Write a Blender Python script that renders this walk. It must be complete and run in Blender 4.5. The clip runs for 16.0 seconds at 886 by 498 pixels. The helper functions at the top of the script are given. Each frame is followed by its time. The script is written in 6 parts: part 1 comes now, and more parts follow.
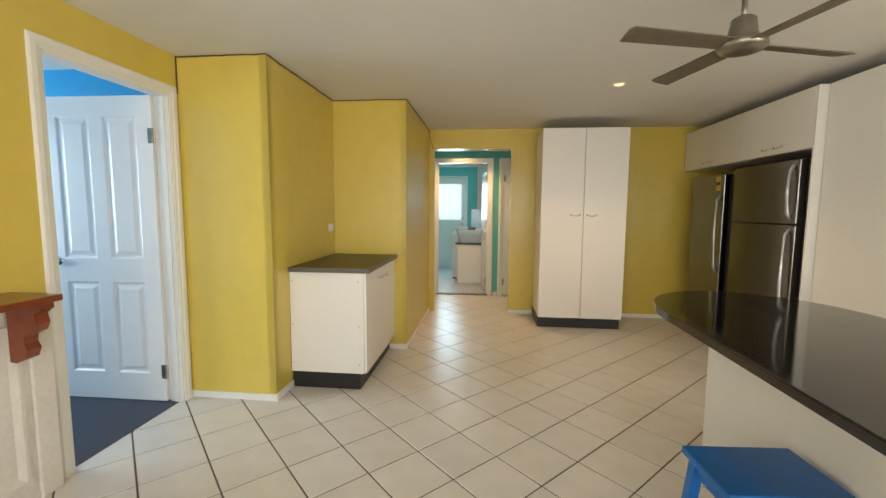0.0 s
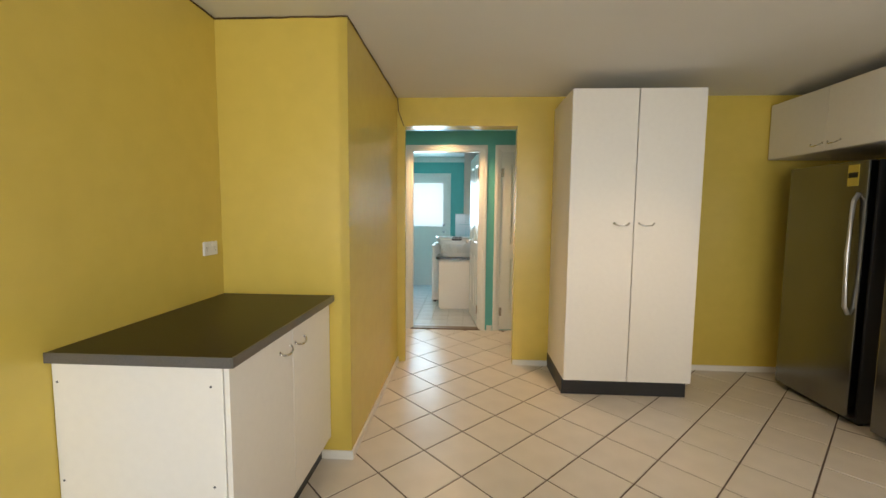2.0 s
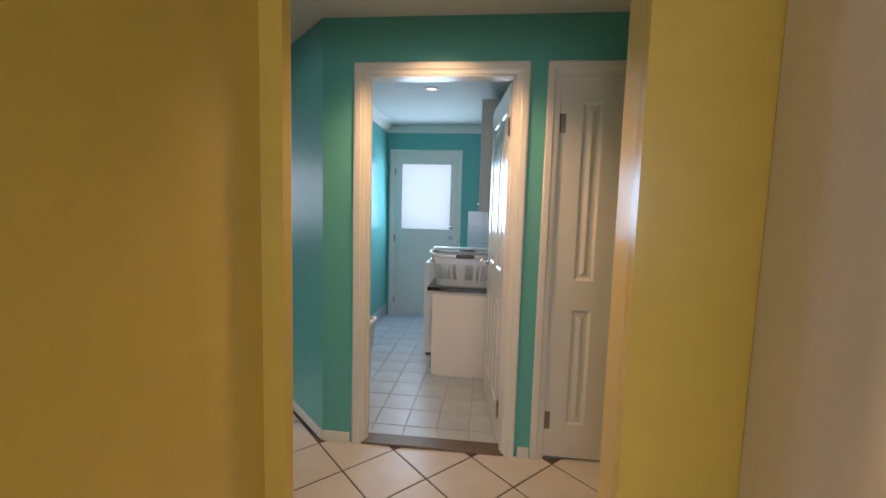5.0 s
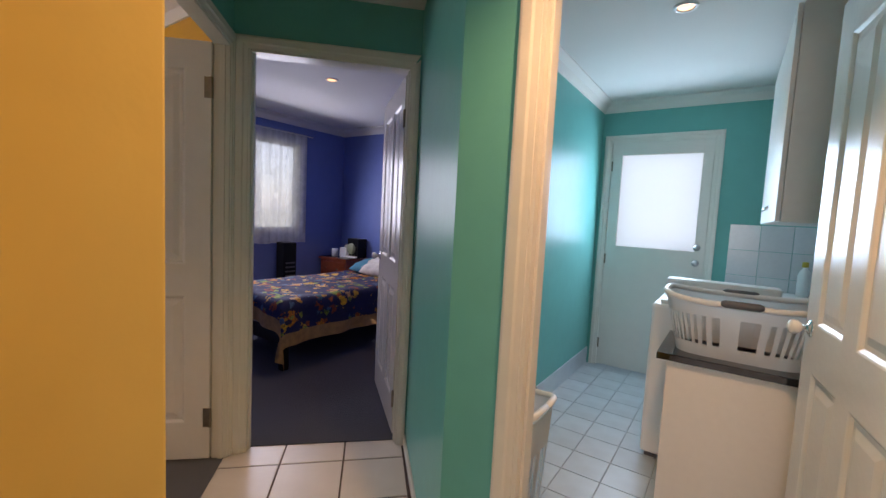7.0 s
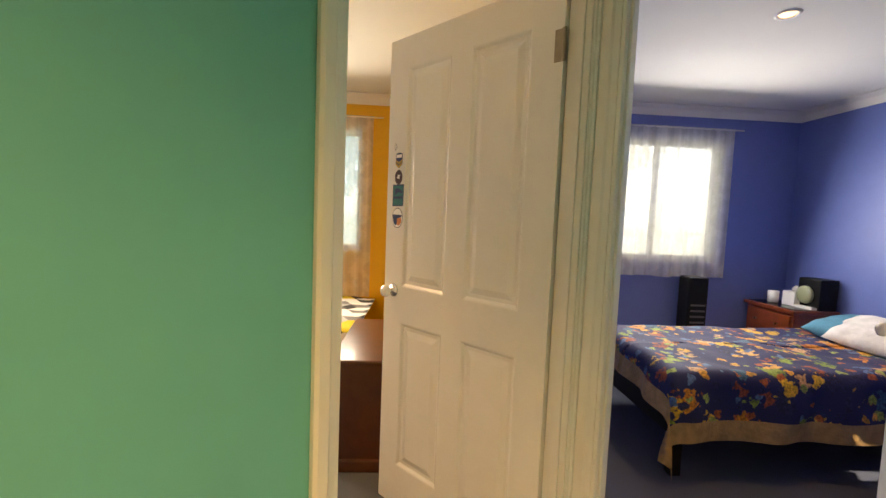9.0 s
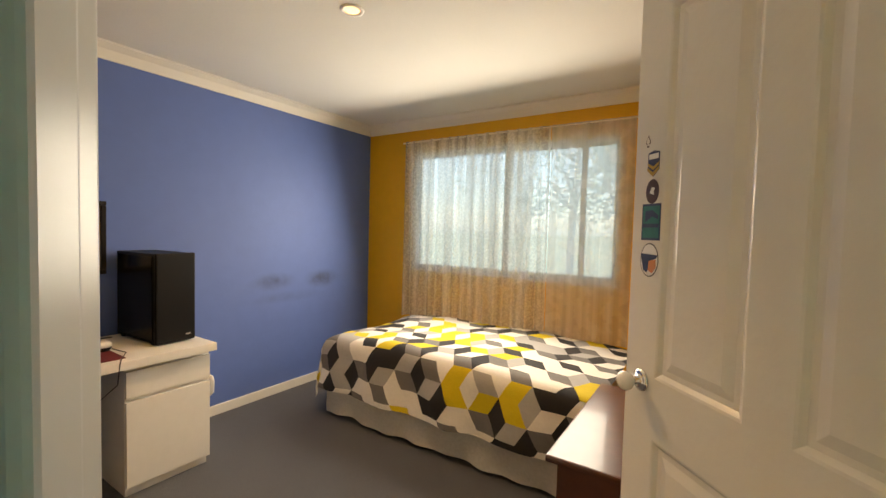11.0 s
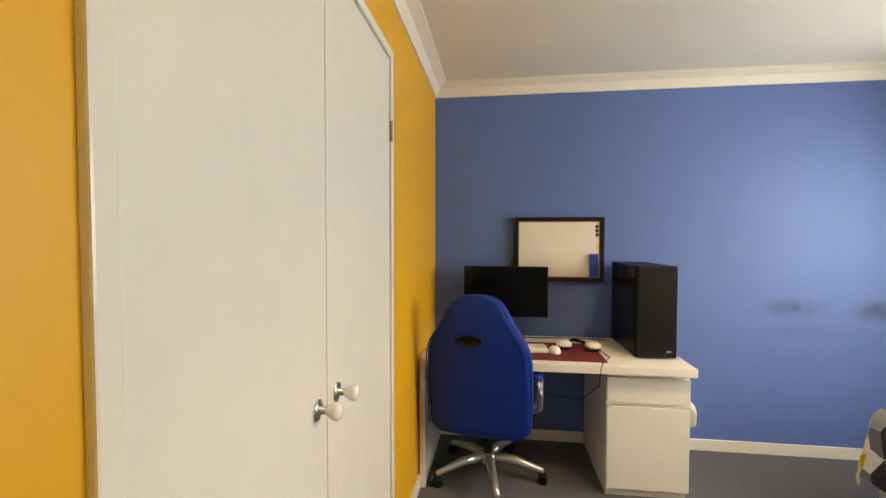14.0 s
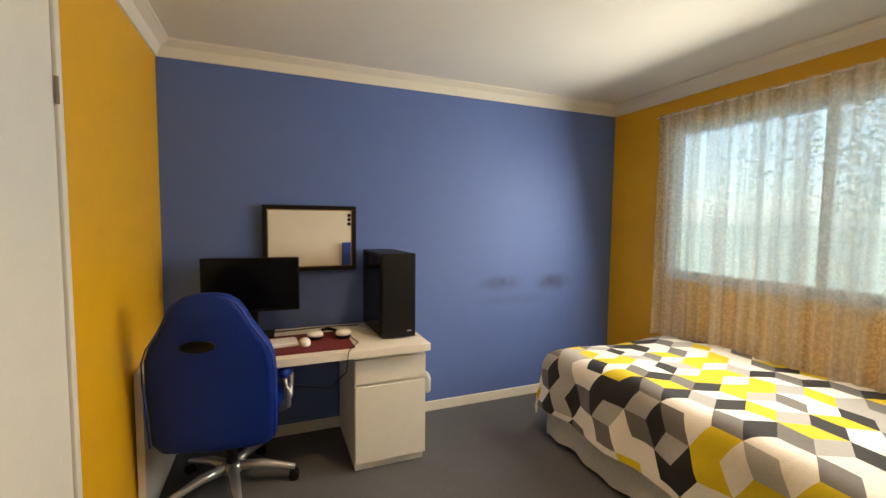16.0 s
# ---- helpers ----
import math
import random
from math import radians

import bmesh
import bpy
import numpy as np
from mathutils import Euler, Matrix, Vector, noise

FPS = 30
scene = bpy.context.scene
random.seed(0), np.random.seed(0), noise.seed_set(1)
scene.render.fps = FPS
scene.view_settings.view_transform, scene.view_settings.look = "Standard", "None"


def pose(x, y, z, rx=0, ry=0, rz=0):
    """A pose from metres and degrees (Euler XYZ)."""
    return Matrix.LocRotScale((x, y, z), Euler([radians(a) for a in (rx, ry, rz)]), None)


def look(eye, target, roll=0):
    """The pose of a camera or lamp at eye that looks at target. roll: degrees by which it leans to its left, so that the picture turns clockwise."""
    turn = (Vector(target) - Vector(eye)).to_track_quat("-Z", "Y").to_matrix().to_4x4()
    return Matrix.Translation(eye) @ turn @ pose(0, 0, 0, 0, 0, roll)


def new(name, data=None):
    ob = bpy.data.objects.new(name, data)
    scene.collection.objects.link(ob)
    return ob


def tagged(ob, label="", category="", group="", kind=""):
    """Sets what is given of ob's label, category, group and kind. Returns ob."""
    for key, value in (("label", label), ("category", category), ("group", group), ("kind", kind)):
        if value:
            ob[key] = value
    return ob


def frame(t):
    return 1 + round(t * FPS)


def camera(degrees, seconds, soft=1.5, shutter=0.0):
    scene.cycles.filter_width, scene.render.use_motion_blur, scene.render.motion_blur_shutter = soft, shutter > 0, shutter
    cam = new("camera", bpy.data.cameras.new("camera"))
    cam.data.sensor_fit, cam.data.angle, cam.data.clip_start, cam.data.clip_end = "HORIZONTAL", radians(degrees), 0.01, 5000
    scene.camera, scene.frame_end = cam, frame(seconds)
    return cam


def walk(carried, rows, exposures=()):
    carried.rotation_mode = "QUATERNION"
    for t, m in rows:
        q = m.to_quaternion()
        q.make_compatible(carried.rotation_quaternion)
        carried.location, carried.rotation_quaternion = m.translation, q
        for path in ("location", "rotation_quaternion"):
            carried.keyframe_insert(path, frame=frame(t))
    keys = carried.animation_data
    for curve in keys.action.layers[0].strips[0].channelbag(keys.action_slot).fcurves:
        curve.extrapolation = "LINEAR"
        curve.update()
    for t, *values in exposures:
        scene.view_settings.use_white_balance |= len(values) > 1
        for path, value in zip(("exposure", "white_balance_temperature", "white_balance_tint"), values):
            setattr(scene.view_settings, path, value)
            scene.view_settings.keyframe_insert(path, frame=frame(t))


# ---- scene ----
cam = camera(93.1, 16.0)
PATH = [
    (0, (0.093, -0.551, 1.396), (-0.114, 1.429, 1.203), 0.4),
    (0.5, (0.041, -0.125, 1.396), (-0.136, 1.857, 1.202), 0.4),
    (1, (0.007, 0.306, 1.398), (-0.124, 2.292, 1.204), 0.1),
    (1.5, (-0.007, 0.775, 1.41), (-0.136, 2.763, 1.229), 0.7),
    (2, (-0.047, 1.213, 1.404), (-0.16, 3.202, 1.23), 0.5),
    (2.5, (-0.029, 1.654, 1.396), (-0.185, 3.642, 1.237), 0.5),
    (3, (-0.001, 2.077, 1.395), (-0.208, 4.062, 1.261), 1.1),
    (3.2, (0.0, 2.25, 1.399), (-0.186, 4.237, 1.273), 1.1),
    (5.5, (-0.024, 4.194, 1.401), (-0.239, 6.173, 1.201), 1.7),
    (6, (-0.087, 4.482, 1.346), (-0.357, 6.461, 1.238), 1.6),
    (6.5, (-0.171, 4.808, 1.366), (-0.804, 6.701, 1.236), 1.8),
    (7, (-0.251, 5.083, 1.334), (-1.377, 6.727, 1.174), 2.9),
    (7.5, (-0.417, 5.318, 1.324), (-1.884, 6.666, 1.154), 2.8),
    (8, (-0.607, 5.496, 1.32), (-2.358, 6.445, 1.139), 2.8),
    (8.5, (-0.792, 5.653, 1.328), (-2.724, 6.139, 1.151), 3.0),
    (9, (-1.058, 5.722, 1.335), (-3.05, 5.832, 1.194), 2.3),
    (9.2, (-1.146, 5.731, 1.358), (-3.141, 5.74, 1.221), 1.7),
    (11.3, (-1.842, 5.776, 1.397), (-3.363, 4.481, 1.301), 0.7),
    (11.5, (-1.908, 5.811, 1.397), (-3.31, 4.388, 1.298), 0.0),
    (11.8, (-1.908, 5.73, 1.4), (-3.158, 4.172, 1.308), 0.2),
    (12, (-1.948, 5.75, 1.399), (-3.061, 4.091, 1.308), -0.0),
    (12.2, (-1.959, 5.681, 1.407), (-2.943, 3.943, 1.309), 0.3),
    (12.5, (-2.033, 5.697, 1.421), (-2.776, 3.843, 1.315), 0.3),
    (13, (-2.069, 5.666, 1.426), (-2.442, 3.704, 1.313), 0.3),
    (13.5, (-2.067, 5.647, 1.4), (-2.066, 3.649, 1.315), 0.2),
    (14, (-2.008, 5.627, 1.392), (-1.751, 3.645, 1.328), 0.1),
    (14.5, (-1.975, 5.633, 1.409), (-1.544, 3.681, 1.351), 0.3),
    (15, (-1.976, 5.639, 1.395), (-1.559, 3.684, 1.341), 0.8),
    (15.5, (-2.033, 5.626, 1.391), (-2.067, 3.628, 1.313), 0.6),
    (16, (-2.174, 5.616, 1.427), (-2.929, 3.768, 1.291), 0.6),
]
EXPOSURE = [(0.0, 0.22, 6500, 10), (1.5, 0.33, 6300, 10), (3.0, 0.34, 6200, 10), (5.5, -0.10, 6050, 25), (6.5, -0.05, 6450, 25), (7.5, 0.22, 6600, 28),
            (8.5, 0.95, 7600, 17), (9.2, 1.1, 8200, 13), (11.3, 0.55, 7600, 14), (12.5, 0.5, 7900, 14), (13.2, 0.72, 7900, 14), (13.8, 0.95, 7000, 8), (14.4, 1.0, 6000, 7), (15.2, 0.92, 5750, 7), (15.6, 0.85, 5750, 6), (16.0, 0.6, 7000, 9)]
walk(cam, [(t, look(eye, target, roll)) for t, eye, target, roll in PATH], EXPOSURE)

# ---- world, sun, exposure ----
world = bpy.data.worlds.new("World")
scene.world = world
world.use_nodes = True
wn = world.node_tree.nodes
sky = wn.new("ShaderNodeTexSky")
sky.sky_type = 'NISHITA'
sky.sun_disc = False
sky.sun_elevation = radians(52)
sky.sun_rotation = radians(129)
wn["Background"].inputs[1].default_value = 0.12
world.node_tree.links.new(sky.outputs[0], wn["Background"].inputs[0])
sun_data = bpy.data.lights.new("sun", 'SUN')
sun_data.energy, sun_data.angle, sun_data.color = 4.5, radians(0.5), (1, 0.95, 0.88)
sun_lamp = new("sun", sun_data)
sun_lamp.matrix_world = look((10, -8, 16), (0, 0, 0))


def area(name, eye, target, w, h, watts, color):
    d = bpy.data.lights.new(name, 'AREA')
    d.shape, d.size, d.size_y, d.energy, d.color = 'RECTANGLE', w, h, watts, color
    ob = new(name, d)
    ob.matrix_world = look(eye, target)
    return ob


DAY = (0.86, 0.94, 1.0)
area("sky_kitchen_window", (1.2, -3.35, 1.45), (1.0, 3, 1.2), 3.4, 1.9, 74, (1.0, 0.98, 0.94))
area("sky_side_window", (-1.0, -3.35, 1.35), (-1.0, 3, 1.25), 1.6, 1.9, 45, (1.0, 0.99, 0.96))
# added fill from the right to brighten the passage wall; no known window
area("fill_kitchen_right", (3.27, -0.6, 1.55), (0, -0.4, 1.2), 1.7, 0.9, 34, (1.0, 0.98, 0.95))
area("sky_blue_bedroom", (-4.56, 7.84, 1.56), (-2, 7.84, 0.85), 1.2, 0.9, 20, (0.84, 0.90, 1.0))
area("sky_blue_pane", (-4.87, 7.84, 1.58), (-2, 7.84, 1.58), 1.1, 1.0, 2.8, (0.95, 0.98, 1.0))
area("sky_yellow_bedroom", (-4.70, 4.25, 1.52), (-2, 4.25, 0.85), 1.85, 0.9, 31, (1.0, 0.96, 0.84))
area("sky_yellow_pane", (-5.06, 4.245, 1.57), (-2, 4.245, 1.57), 1.8, 1.0, 3.3, (0.62, 0.86, 1.0))
area("sky_laundry_door", (-0.81, 9.09, 1.56), (-0.81, 7, 1.3), 0.62, 0.8, 17, (0.58, 0.84, 1.0))
area("sky_laundry_pane", (-0.81, 9.29, 1.56), (-0.81, 7, 1.56), 0.7, 0.9, 3.6, (0.9, 0.97, 1.0))
# added fill lamp that brightens the cyan room behind its open door
area("fill_cyan_room", (-4.55, 1.3, 1.5), (-2, 1.5, 1.2), 1.2, 1.2, 44, (0.75, 0.92, 1.0))


def spot(name, x, y, watts, color=(1.0, 0.66, 0.34)):
    d = bpy.data.lights.new(name, 'SPOT')
    d.energy, d.color, d.spot_size, d.spot_blend, d.shadow_soft_size = watts, color, radians(125), 0.7, 0.04
    ob = new(name, d)
    ob.location = (x, y, 2.385)
    return ob


LAMPS = [("kitchen", 1.15, 3.14, 34), ("hall", -0.3, 5.81, 70), ("laundry", -0.536, 7.513, 7),
         ("blue_bedroom", -3.128, 7.504, 22), ("yellow_bedroom", -3.16, 4.28, 44)]
for nm, lx, ly, pw in LAMPS:
    spot("downlight_lamp_" + nm, lx, ly, pw, (1.0, 0.60, 0.27) if nm == "hall" else (1.0, 0.66, 0.34))


# ---- materials ----
def mat(name, color, rough=0.5, metal=0.0, grain=0.0, grain_scale=40.0, bump=0.0, bump_scale=200.0, stain=0.0, stain_scale=2.5,
        random_tone=0.0, coat=0.0, spec=0.5):
    m = bpy.data.materials.new(name)
    m.use_nodes = True
    nt = m.node_tree
    b = nt.nodes["Principled BSDF"]
    b.inputs["Roughness"].default_value = rough
    b.inputs["Metallic"].default_value = metal
    b.inputs["Coat Weight"].default_value = coat
    b.inputs["Coat Roughness"].default_value = 0.08
    b.inputs["Specular IOR Level"].default_value = spec
    b.inputs["Base Color"].default_value = (*color, 1)
    co = nt.nodes.new("ShaderNodeTexCoord").outputs["Object"]

    def noise_tex(scale, detail):
        n = nt.nodes.new("ShaderNodeTexNoise")
        n.inputs["Scale"].default_value, n.inputs["Detail"].default_value = scale, detail
        nt.links.new(co, n.inputs["Vector"])
        return n.outputs["Fac"]

    def mixed(fac, amount, base, dark):
        r = nt.nodes.new("ShaderNodeMapRange")
        r.inputs["From Min"].default_value, r.inputs["From Max"].default_value = 0.35, 0.7
        r.inputs["To Min"].default_value, r.inputs["To Max"].default_value = 0.0, amount
        nt.links.new(fac, r.inputs["Value"])
        x = nt.nodes.new("ShaderNodeMix")
        x.data_type = 'RGBA'
        nt.links.new(r.outputs[0], x.inputs["Factor"])
        if base is None:
            x.inputs["A"].default_value = (*color, 1)
        else:
            nt.links.new(base, x.inputs["A"])
        x.inputs["B"].default_value = (*[c * dark for c in color], 1)
        return x.outputs["Result"]

    col = None
    if grain:
        col = mixed(noise_tex(grain_scale, 4), grain, col, 0.5)
    if stain:
        col = mixed(noise_tex(stain_scale, 6), stain, col, 0.6)
    if random_tone:
        info = nt.nodes.new("ShaderNodeObjectInfo")
        h = nt.nodes.new("ShaderNodeHueSaturation")
        r = nt.nodes.new("ShaderNodeMapRange")
        r.inputs["To Min"].default_value, r.inputs["To Max"].default_value = 1 - random_tone, 1 + random_tone
        nt.links.new(info.outputs["Random"], r.inputs["Value"])
        nt.links.new(r.outputs[0], h.inputs["Value"])
        if col is None:
            h.inputs["Color"].default_value = (*color, 1)
        else:
            nt.links.new(col, h.inputs["Color"])
        col = h.outputs["Color"]
    if col is not None:
        nt.links.new(col, b.inputs["Base Color"])
    if bump:
        bn = nt.nodes.new("ShaderNodeBump")
        bn.inputs["Strength"].default_value, bn.inputs["Distance"].default_value = bump, 0.01
        nt.links.new(noise_tex(bump_scale, 3), bn.inputs["Height"])
        nt.links.new(bn.outputs[0], b.inputs["Normal"])
    return m


def wall_paint(name, color, rough=0.32, spec=0.5):
    return mat(name, color, rough, grain=0.10, grain_scale=9, bump=0.06, bump_scale=35, stain=0.08, stain_scale=1.4, spec=spec)


M_YELLOW = wall_paint("pale yellow satin wall paint", (0.66, 0.50, 0.10), 0.27)
# same yellow paint, with hall lamp light on the jambs put into the colour
M_YELLOW_LIT = wall_paint("pale yellow wall paint, lightened for hall light", (0.74, 0.55, 0.16), 0.3)
M_TEAL = wall_paint("turquoise gloss wall paint", (0.14, 0.46, 0.425), 0.36, 0.16)
M_AMBER = wall_paint("amber wall paint", (0.74, 0.40, 0.010), 0.48)
M_BLUE = wall_paint("dusty blue wall paint", (0.105, 0.172, 0.45), 0.60)


def scuffs(m, spots):
    """Darker hand marks at places on the wall, broken up by noise."""
    nt = m.node_tree
    b = nt.nodes["Principled BSDF"]
    base = b.inputs["Base Color"].links[0].from_socket
    co = nt.nodes.new("ShaderNodeTexCoord").outputs["Object"]
    for x, z, rx, rz, amount in spots:
        mp = nt.nodes.new("ShaderNodeMapping")
        mp.inputs["Location"].default_value = (-x / rx, 0, -z / rz)
        mp.inputs["Scale"].default_value = (1 / rx, 0.0, 1 / rz)
        nt.links.new(co, mp.inputs["Vector"])
        ln = nt.nodes.new("ShaderNodeVectorMath")
        ln.operation = 'LENGTH'
        nt.links.new(mp.outputs[0], ln.inputs[0])
        r = nt.nodes.new("ShaderNodeMapRange")
        r.interpolation_type = 'SMOOTHSTEP'
        r.inputs["From Min"].default_value, r.inputs["From Max"].default_value = 0.0, 1.0
        r.inputs["To Min"].default_value, r.inputs["To Max"].default_value = amount, 0.0
        nt.links.new(ln.outputs["Value"], r.inputs["Value"])
        nz = nt.nodes.new("ShaderNodeTexNoise")
        nz.inputs["Scale"].default_value = 14
        nt.links.new(co, nz.inputs["Vector"])
        mu = nt.nodes.new("ShaderNodeMath")
        mu.operation = 'MULTIPLY'
        nt.links.new(r.outputs[0], mu.inputs[0])
        nt.links.new(nz.outputs["Fac"], mu.inputs[1])
        x_ = nt.nodes.new("ShaderNodeMix")
        x_.data_type = 'RGBA'
        nt.links.new(mu.outputs[0], x_.inputs["Factor"])
        nt.links.new(base, x_.inputs["A"])
        x_.inputs["B"].default_value = (0.03, 0.04, 0.05, 1)
        base = x_.outputs["Result"]
    nt.links.new(base, b.inputs["Base Color"])


scuffs(M_BLUE, [(1.16, 0.94, 0.26, 0.09, 1.0), (0.66, 0.93, 0.24, 0.10, 1.2), (1.05, 0.80, 0.5, 0.06, 0.4)])
M_INDIGO = wall_paint("indigo wall paint", (0.14, 0.195, 0.50), 0.4)
M_CYAN = wall_paint("bright cyan blue wall paint", (0.012, 0.36, 0.68), 0.4)
M_CEIL = mat("white ceiling paint", (0.74, 0.73, 0.70), 0.8, bump=0.05, bump_scale=60, stain=0.06)
M_WHITE = mat("white gloss trim enamel", (0.76, 0.74, 0.68), 0.28, grain=0.06, grain_scale=14, bump=0.05, bump_scale=25)
M_DOOR = mat("white enamel door paint", (0.78, 0.76, 0.71), 0.25, grain=0.06, grain_scale=10, bump=0.08, bump_scale=40)
M_LAM = mat("white laminate", (0.78, 0.75, 0.70), 0.38, grain=0.05, grain_scale=30, bump=0.02, bump_scale=120)
M_BLACK = mat("black kickboard laminate", (0.012, 0.012, 0.013), 0.4, grain=0.2)
M_BENCH = mat("dark speckled laminate bench", (0.016, 0.013, 0.008), 0.30, grain=0.7, grain_scale=260, coat=0.0, spec=0.18)
M_BENCH_EDGE = mat("grey laminate bench edge", (0.12, 0.11, 0.10), 0.3, grain=0.5, grain_scale=260)
M_GRANITE = mat("black polished granite laminate", (0.010, 0.0095, 0.008), 0.07, grain=0.6, grain_scale=220, coat=0.3)
M_TILE = mat("cream ceramic floor tile", (0.68, 0.64, 0.59), 0.30, grain=0.14, grain_scale=6, bump=0.015, bump_scale=18, stain=0.08, random_tone=0.035)
M_GROUT = mat("brown grey tile grout", (0.13, 0.10, 0.085), 0.85, grain=0.4, grain_scale=20, bump=0.3)
M_LTILE = mat("pale blue grey laundry floor tile", (0.52, 0.57, 0.61), 0.35, grain=0.2, grain_scale=7, stain=0.12, random_tone=0.05)
M_LGROUT = mat("grey laundry grout", (0.42, 0.46, 0.49), 0.85, grain=0.4)
M_CARPET = mat("grey loop pile carpet", (0.16, 0.165, 0.185), 0.95, grain=0.7, grain_scale=420, bump=0.8, bump_scale=500, stain=0.22, stain_scale=3)
M_CARPET2 = mat("blue grey loop pile carpet", (0.10, 0.11, 0.15), 0.95, grain=0.7, grain_scale=420, bump=0.8, bump_scale=500, stain=0.2)
M_CHROME = mat("polished chrome", (0.75, 0.75, 0.75), 0.12, 1.0)
M_STEEL = mat("brushed stainless steel", (0.24, 0.235, 0.22), 0.22, 1.0, grain=0.2, grain_scale=3)
M_FRSIDE = mat("dark grey fridge side enamel", (0.035, 0.036, 0.04), 0.4, bump=0.1, bump_scale=300)
M_FAN = mat("brushed nickel fan metal", (0.30, 0.27, 0.23), 0.35, 0.8, grain=0.2)
M_BLADE = mat("weathered grey fan blade", (0.16, 0.125, 0.085), 0.5, grain=0.5, grain_scale=18, stain=0.3)
M_HINGE = mat("tarnished steel hinge", (0.30, 0.26, 0.20), 0.35, 0.9, grain=0.3)
M_PORC = mat("white porcelain", (0.80, 0.77, 0.72), 0.12, coat=0.4)
M_REDWOOD = mat("red stained timber", (0.22, 0.045, 0.014), 0.3, grain=0.6, grain_scale=16, coat=0.3)
M_CREAM = mat("chalky cream panelling paint", (0.72, 0.66, 0.58), 0.55, grain=0.15, stain=0.2, stain_scale=5)
M_STOOL = mat("bright blue stool paint", (0.004, 0.14, 0.50), 0.3, stain=0.45, stain_scale=8)
M_PLASTIC = mat("white plastic", (0.80, 0.79, 0.77), 0.35)
M_GREYPL = mat("grey plastic", (0.10, 0.10, 0.11), 0.4)
M_BLACKPL = mat("black plastic", (0.005, 0.005, 0.006), 0.45, bump=0.05, bump_scale=300, spec=0.2)
M_GLOSSBL = mat("black glossy glass", (0.003, 0.003, 0.004), 0.2, spec=0.15)
M_CHAIR = mat("royal blue leatherette", (0.004, 0.028, 0.26), 0.5, grain=0.25, grain_scale=60, bump=0.25, bump_scale=160, spec=0.25)
M_SILVER = mat("silver painted metal", (0.55, 0.55, 0.56), 0.3, 0.7)
M_DESK = mat("white painted desk board", (0.74, 0.72, 0.68), 0.4, grain=0.06, grain_scale=20, stain=0.05)
M_MAT = mat("dark red desk mat", (0.14, 0.012, 0.018), 0.7, grain=0.5, grain_scale=30)
M_DARKWOOD = mat("dark brown stained timber", (0.10, 0.028, 0.010), 0.28, grain=0.6, grain_scale=14, coat=0.3)
M_FRAME = mat("near black picture frame wood", (0.008, 0.005, 0.004), 0.4, grain=0.4, spec=0.25)
M_VALANCE = mat("pale grey bed valance cloth", (0.50, 0.48, 0.45), 0.9, grain=0.2, grain_scale=50, bump=0.3, bump_scale=60)
M_ALU = mat("white aluminium window frame", (0.72, 0.72, 0.70), 0.35)
M_CORNICE = mat("off white plaster cornice", (0.76, 0.73, 0.68), 0.7, bump=0.04)
M_WTILE = mat("white wall tile", (0.72, 0.72, 0.74), 0.15, grain=0.08)
M_CABLE = mat("brown paint line", (0.08, 0.045, 0.015), 0.7)
M_GOLD = mat("gold brocade border cloth", (0.46, 0.27, 0.10), 0.55, grain=0.6, grain_scale=22, bump=0.5, bump_scale=45)
M_SHEET = mat("pale floral pillow cotton", (0.62, 0.60, 0.58), 0.85, grain=0.5, grain_scale=14, bump=0.3, bump_scale=30)
M_TEALCL = mat("teal pillow cotton", (0.05, 0.20, 0.30), 0.85, grain=0.3, bump=0.3, bump_scale=30)
M_WEDGE = mat("raw pine wedge", (0.55, 0.27, 0.08), 0.6, grain=0.4)


def emitter(name, color, strength):
    m = bpy.data.materials.new(name)
    m.use_nodes = True
    b = m.node_tree.nodes["Principled BSDF"]
    b.inputs["Base Color"].default_value = (*color, 1)
    b.inputs["Emission Color"].default_value = (*color, 1)
    b.inputs["Emission Strength"].default_value = strength
    return m


M_LAMP = emitter("lit downlight globe", (1.0, 0.55, 0.24), 2.0)


def glass_mat():
    m = bpy.data.materials.new("clear window glass")
    m.use_nodes = True
    b = m.node_tree.nodes["Principled BSDF"]
    b.inputs["Transmission Weight"].default_value = 1.0
    b.inputs["Roughness"].default_value = 0.0
    b.inputs["IOR"].default_value = 1.02
    b.inputs["Base Color"].default_value = (0.97, 0.99, 0.98, 1)
    return m


M_GLASS = glass_mat()


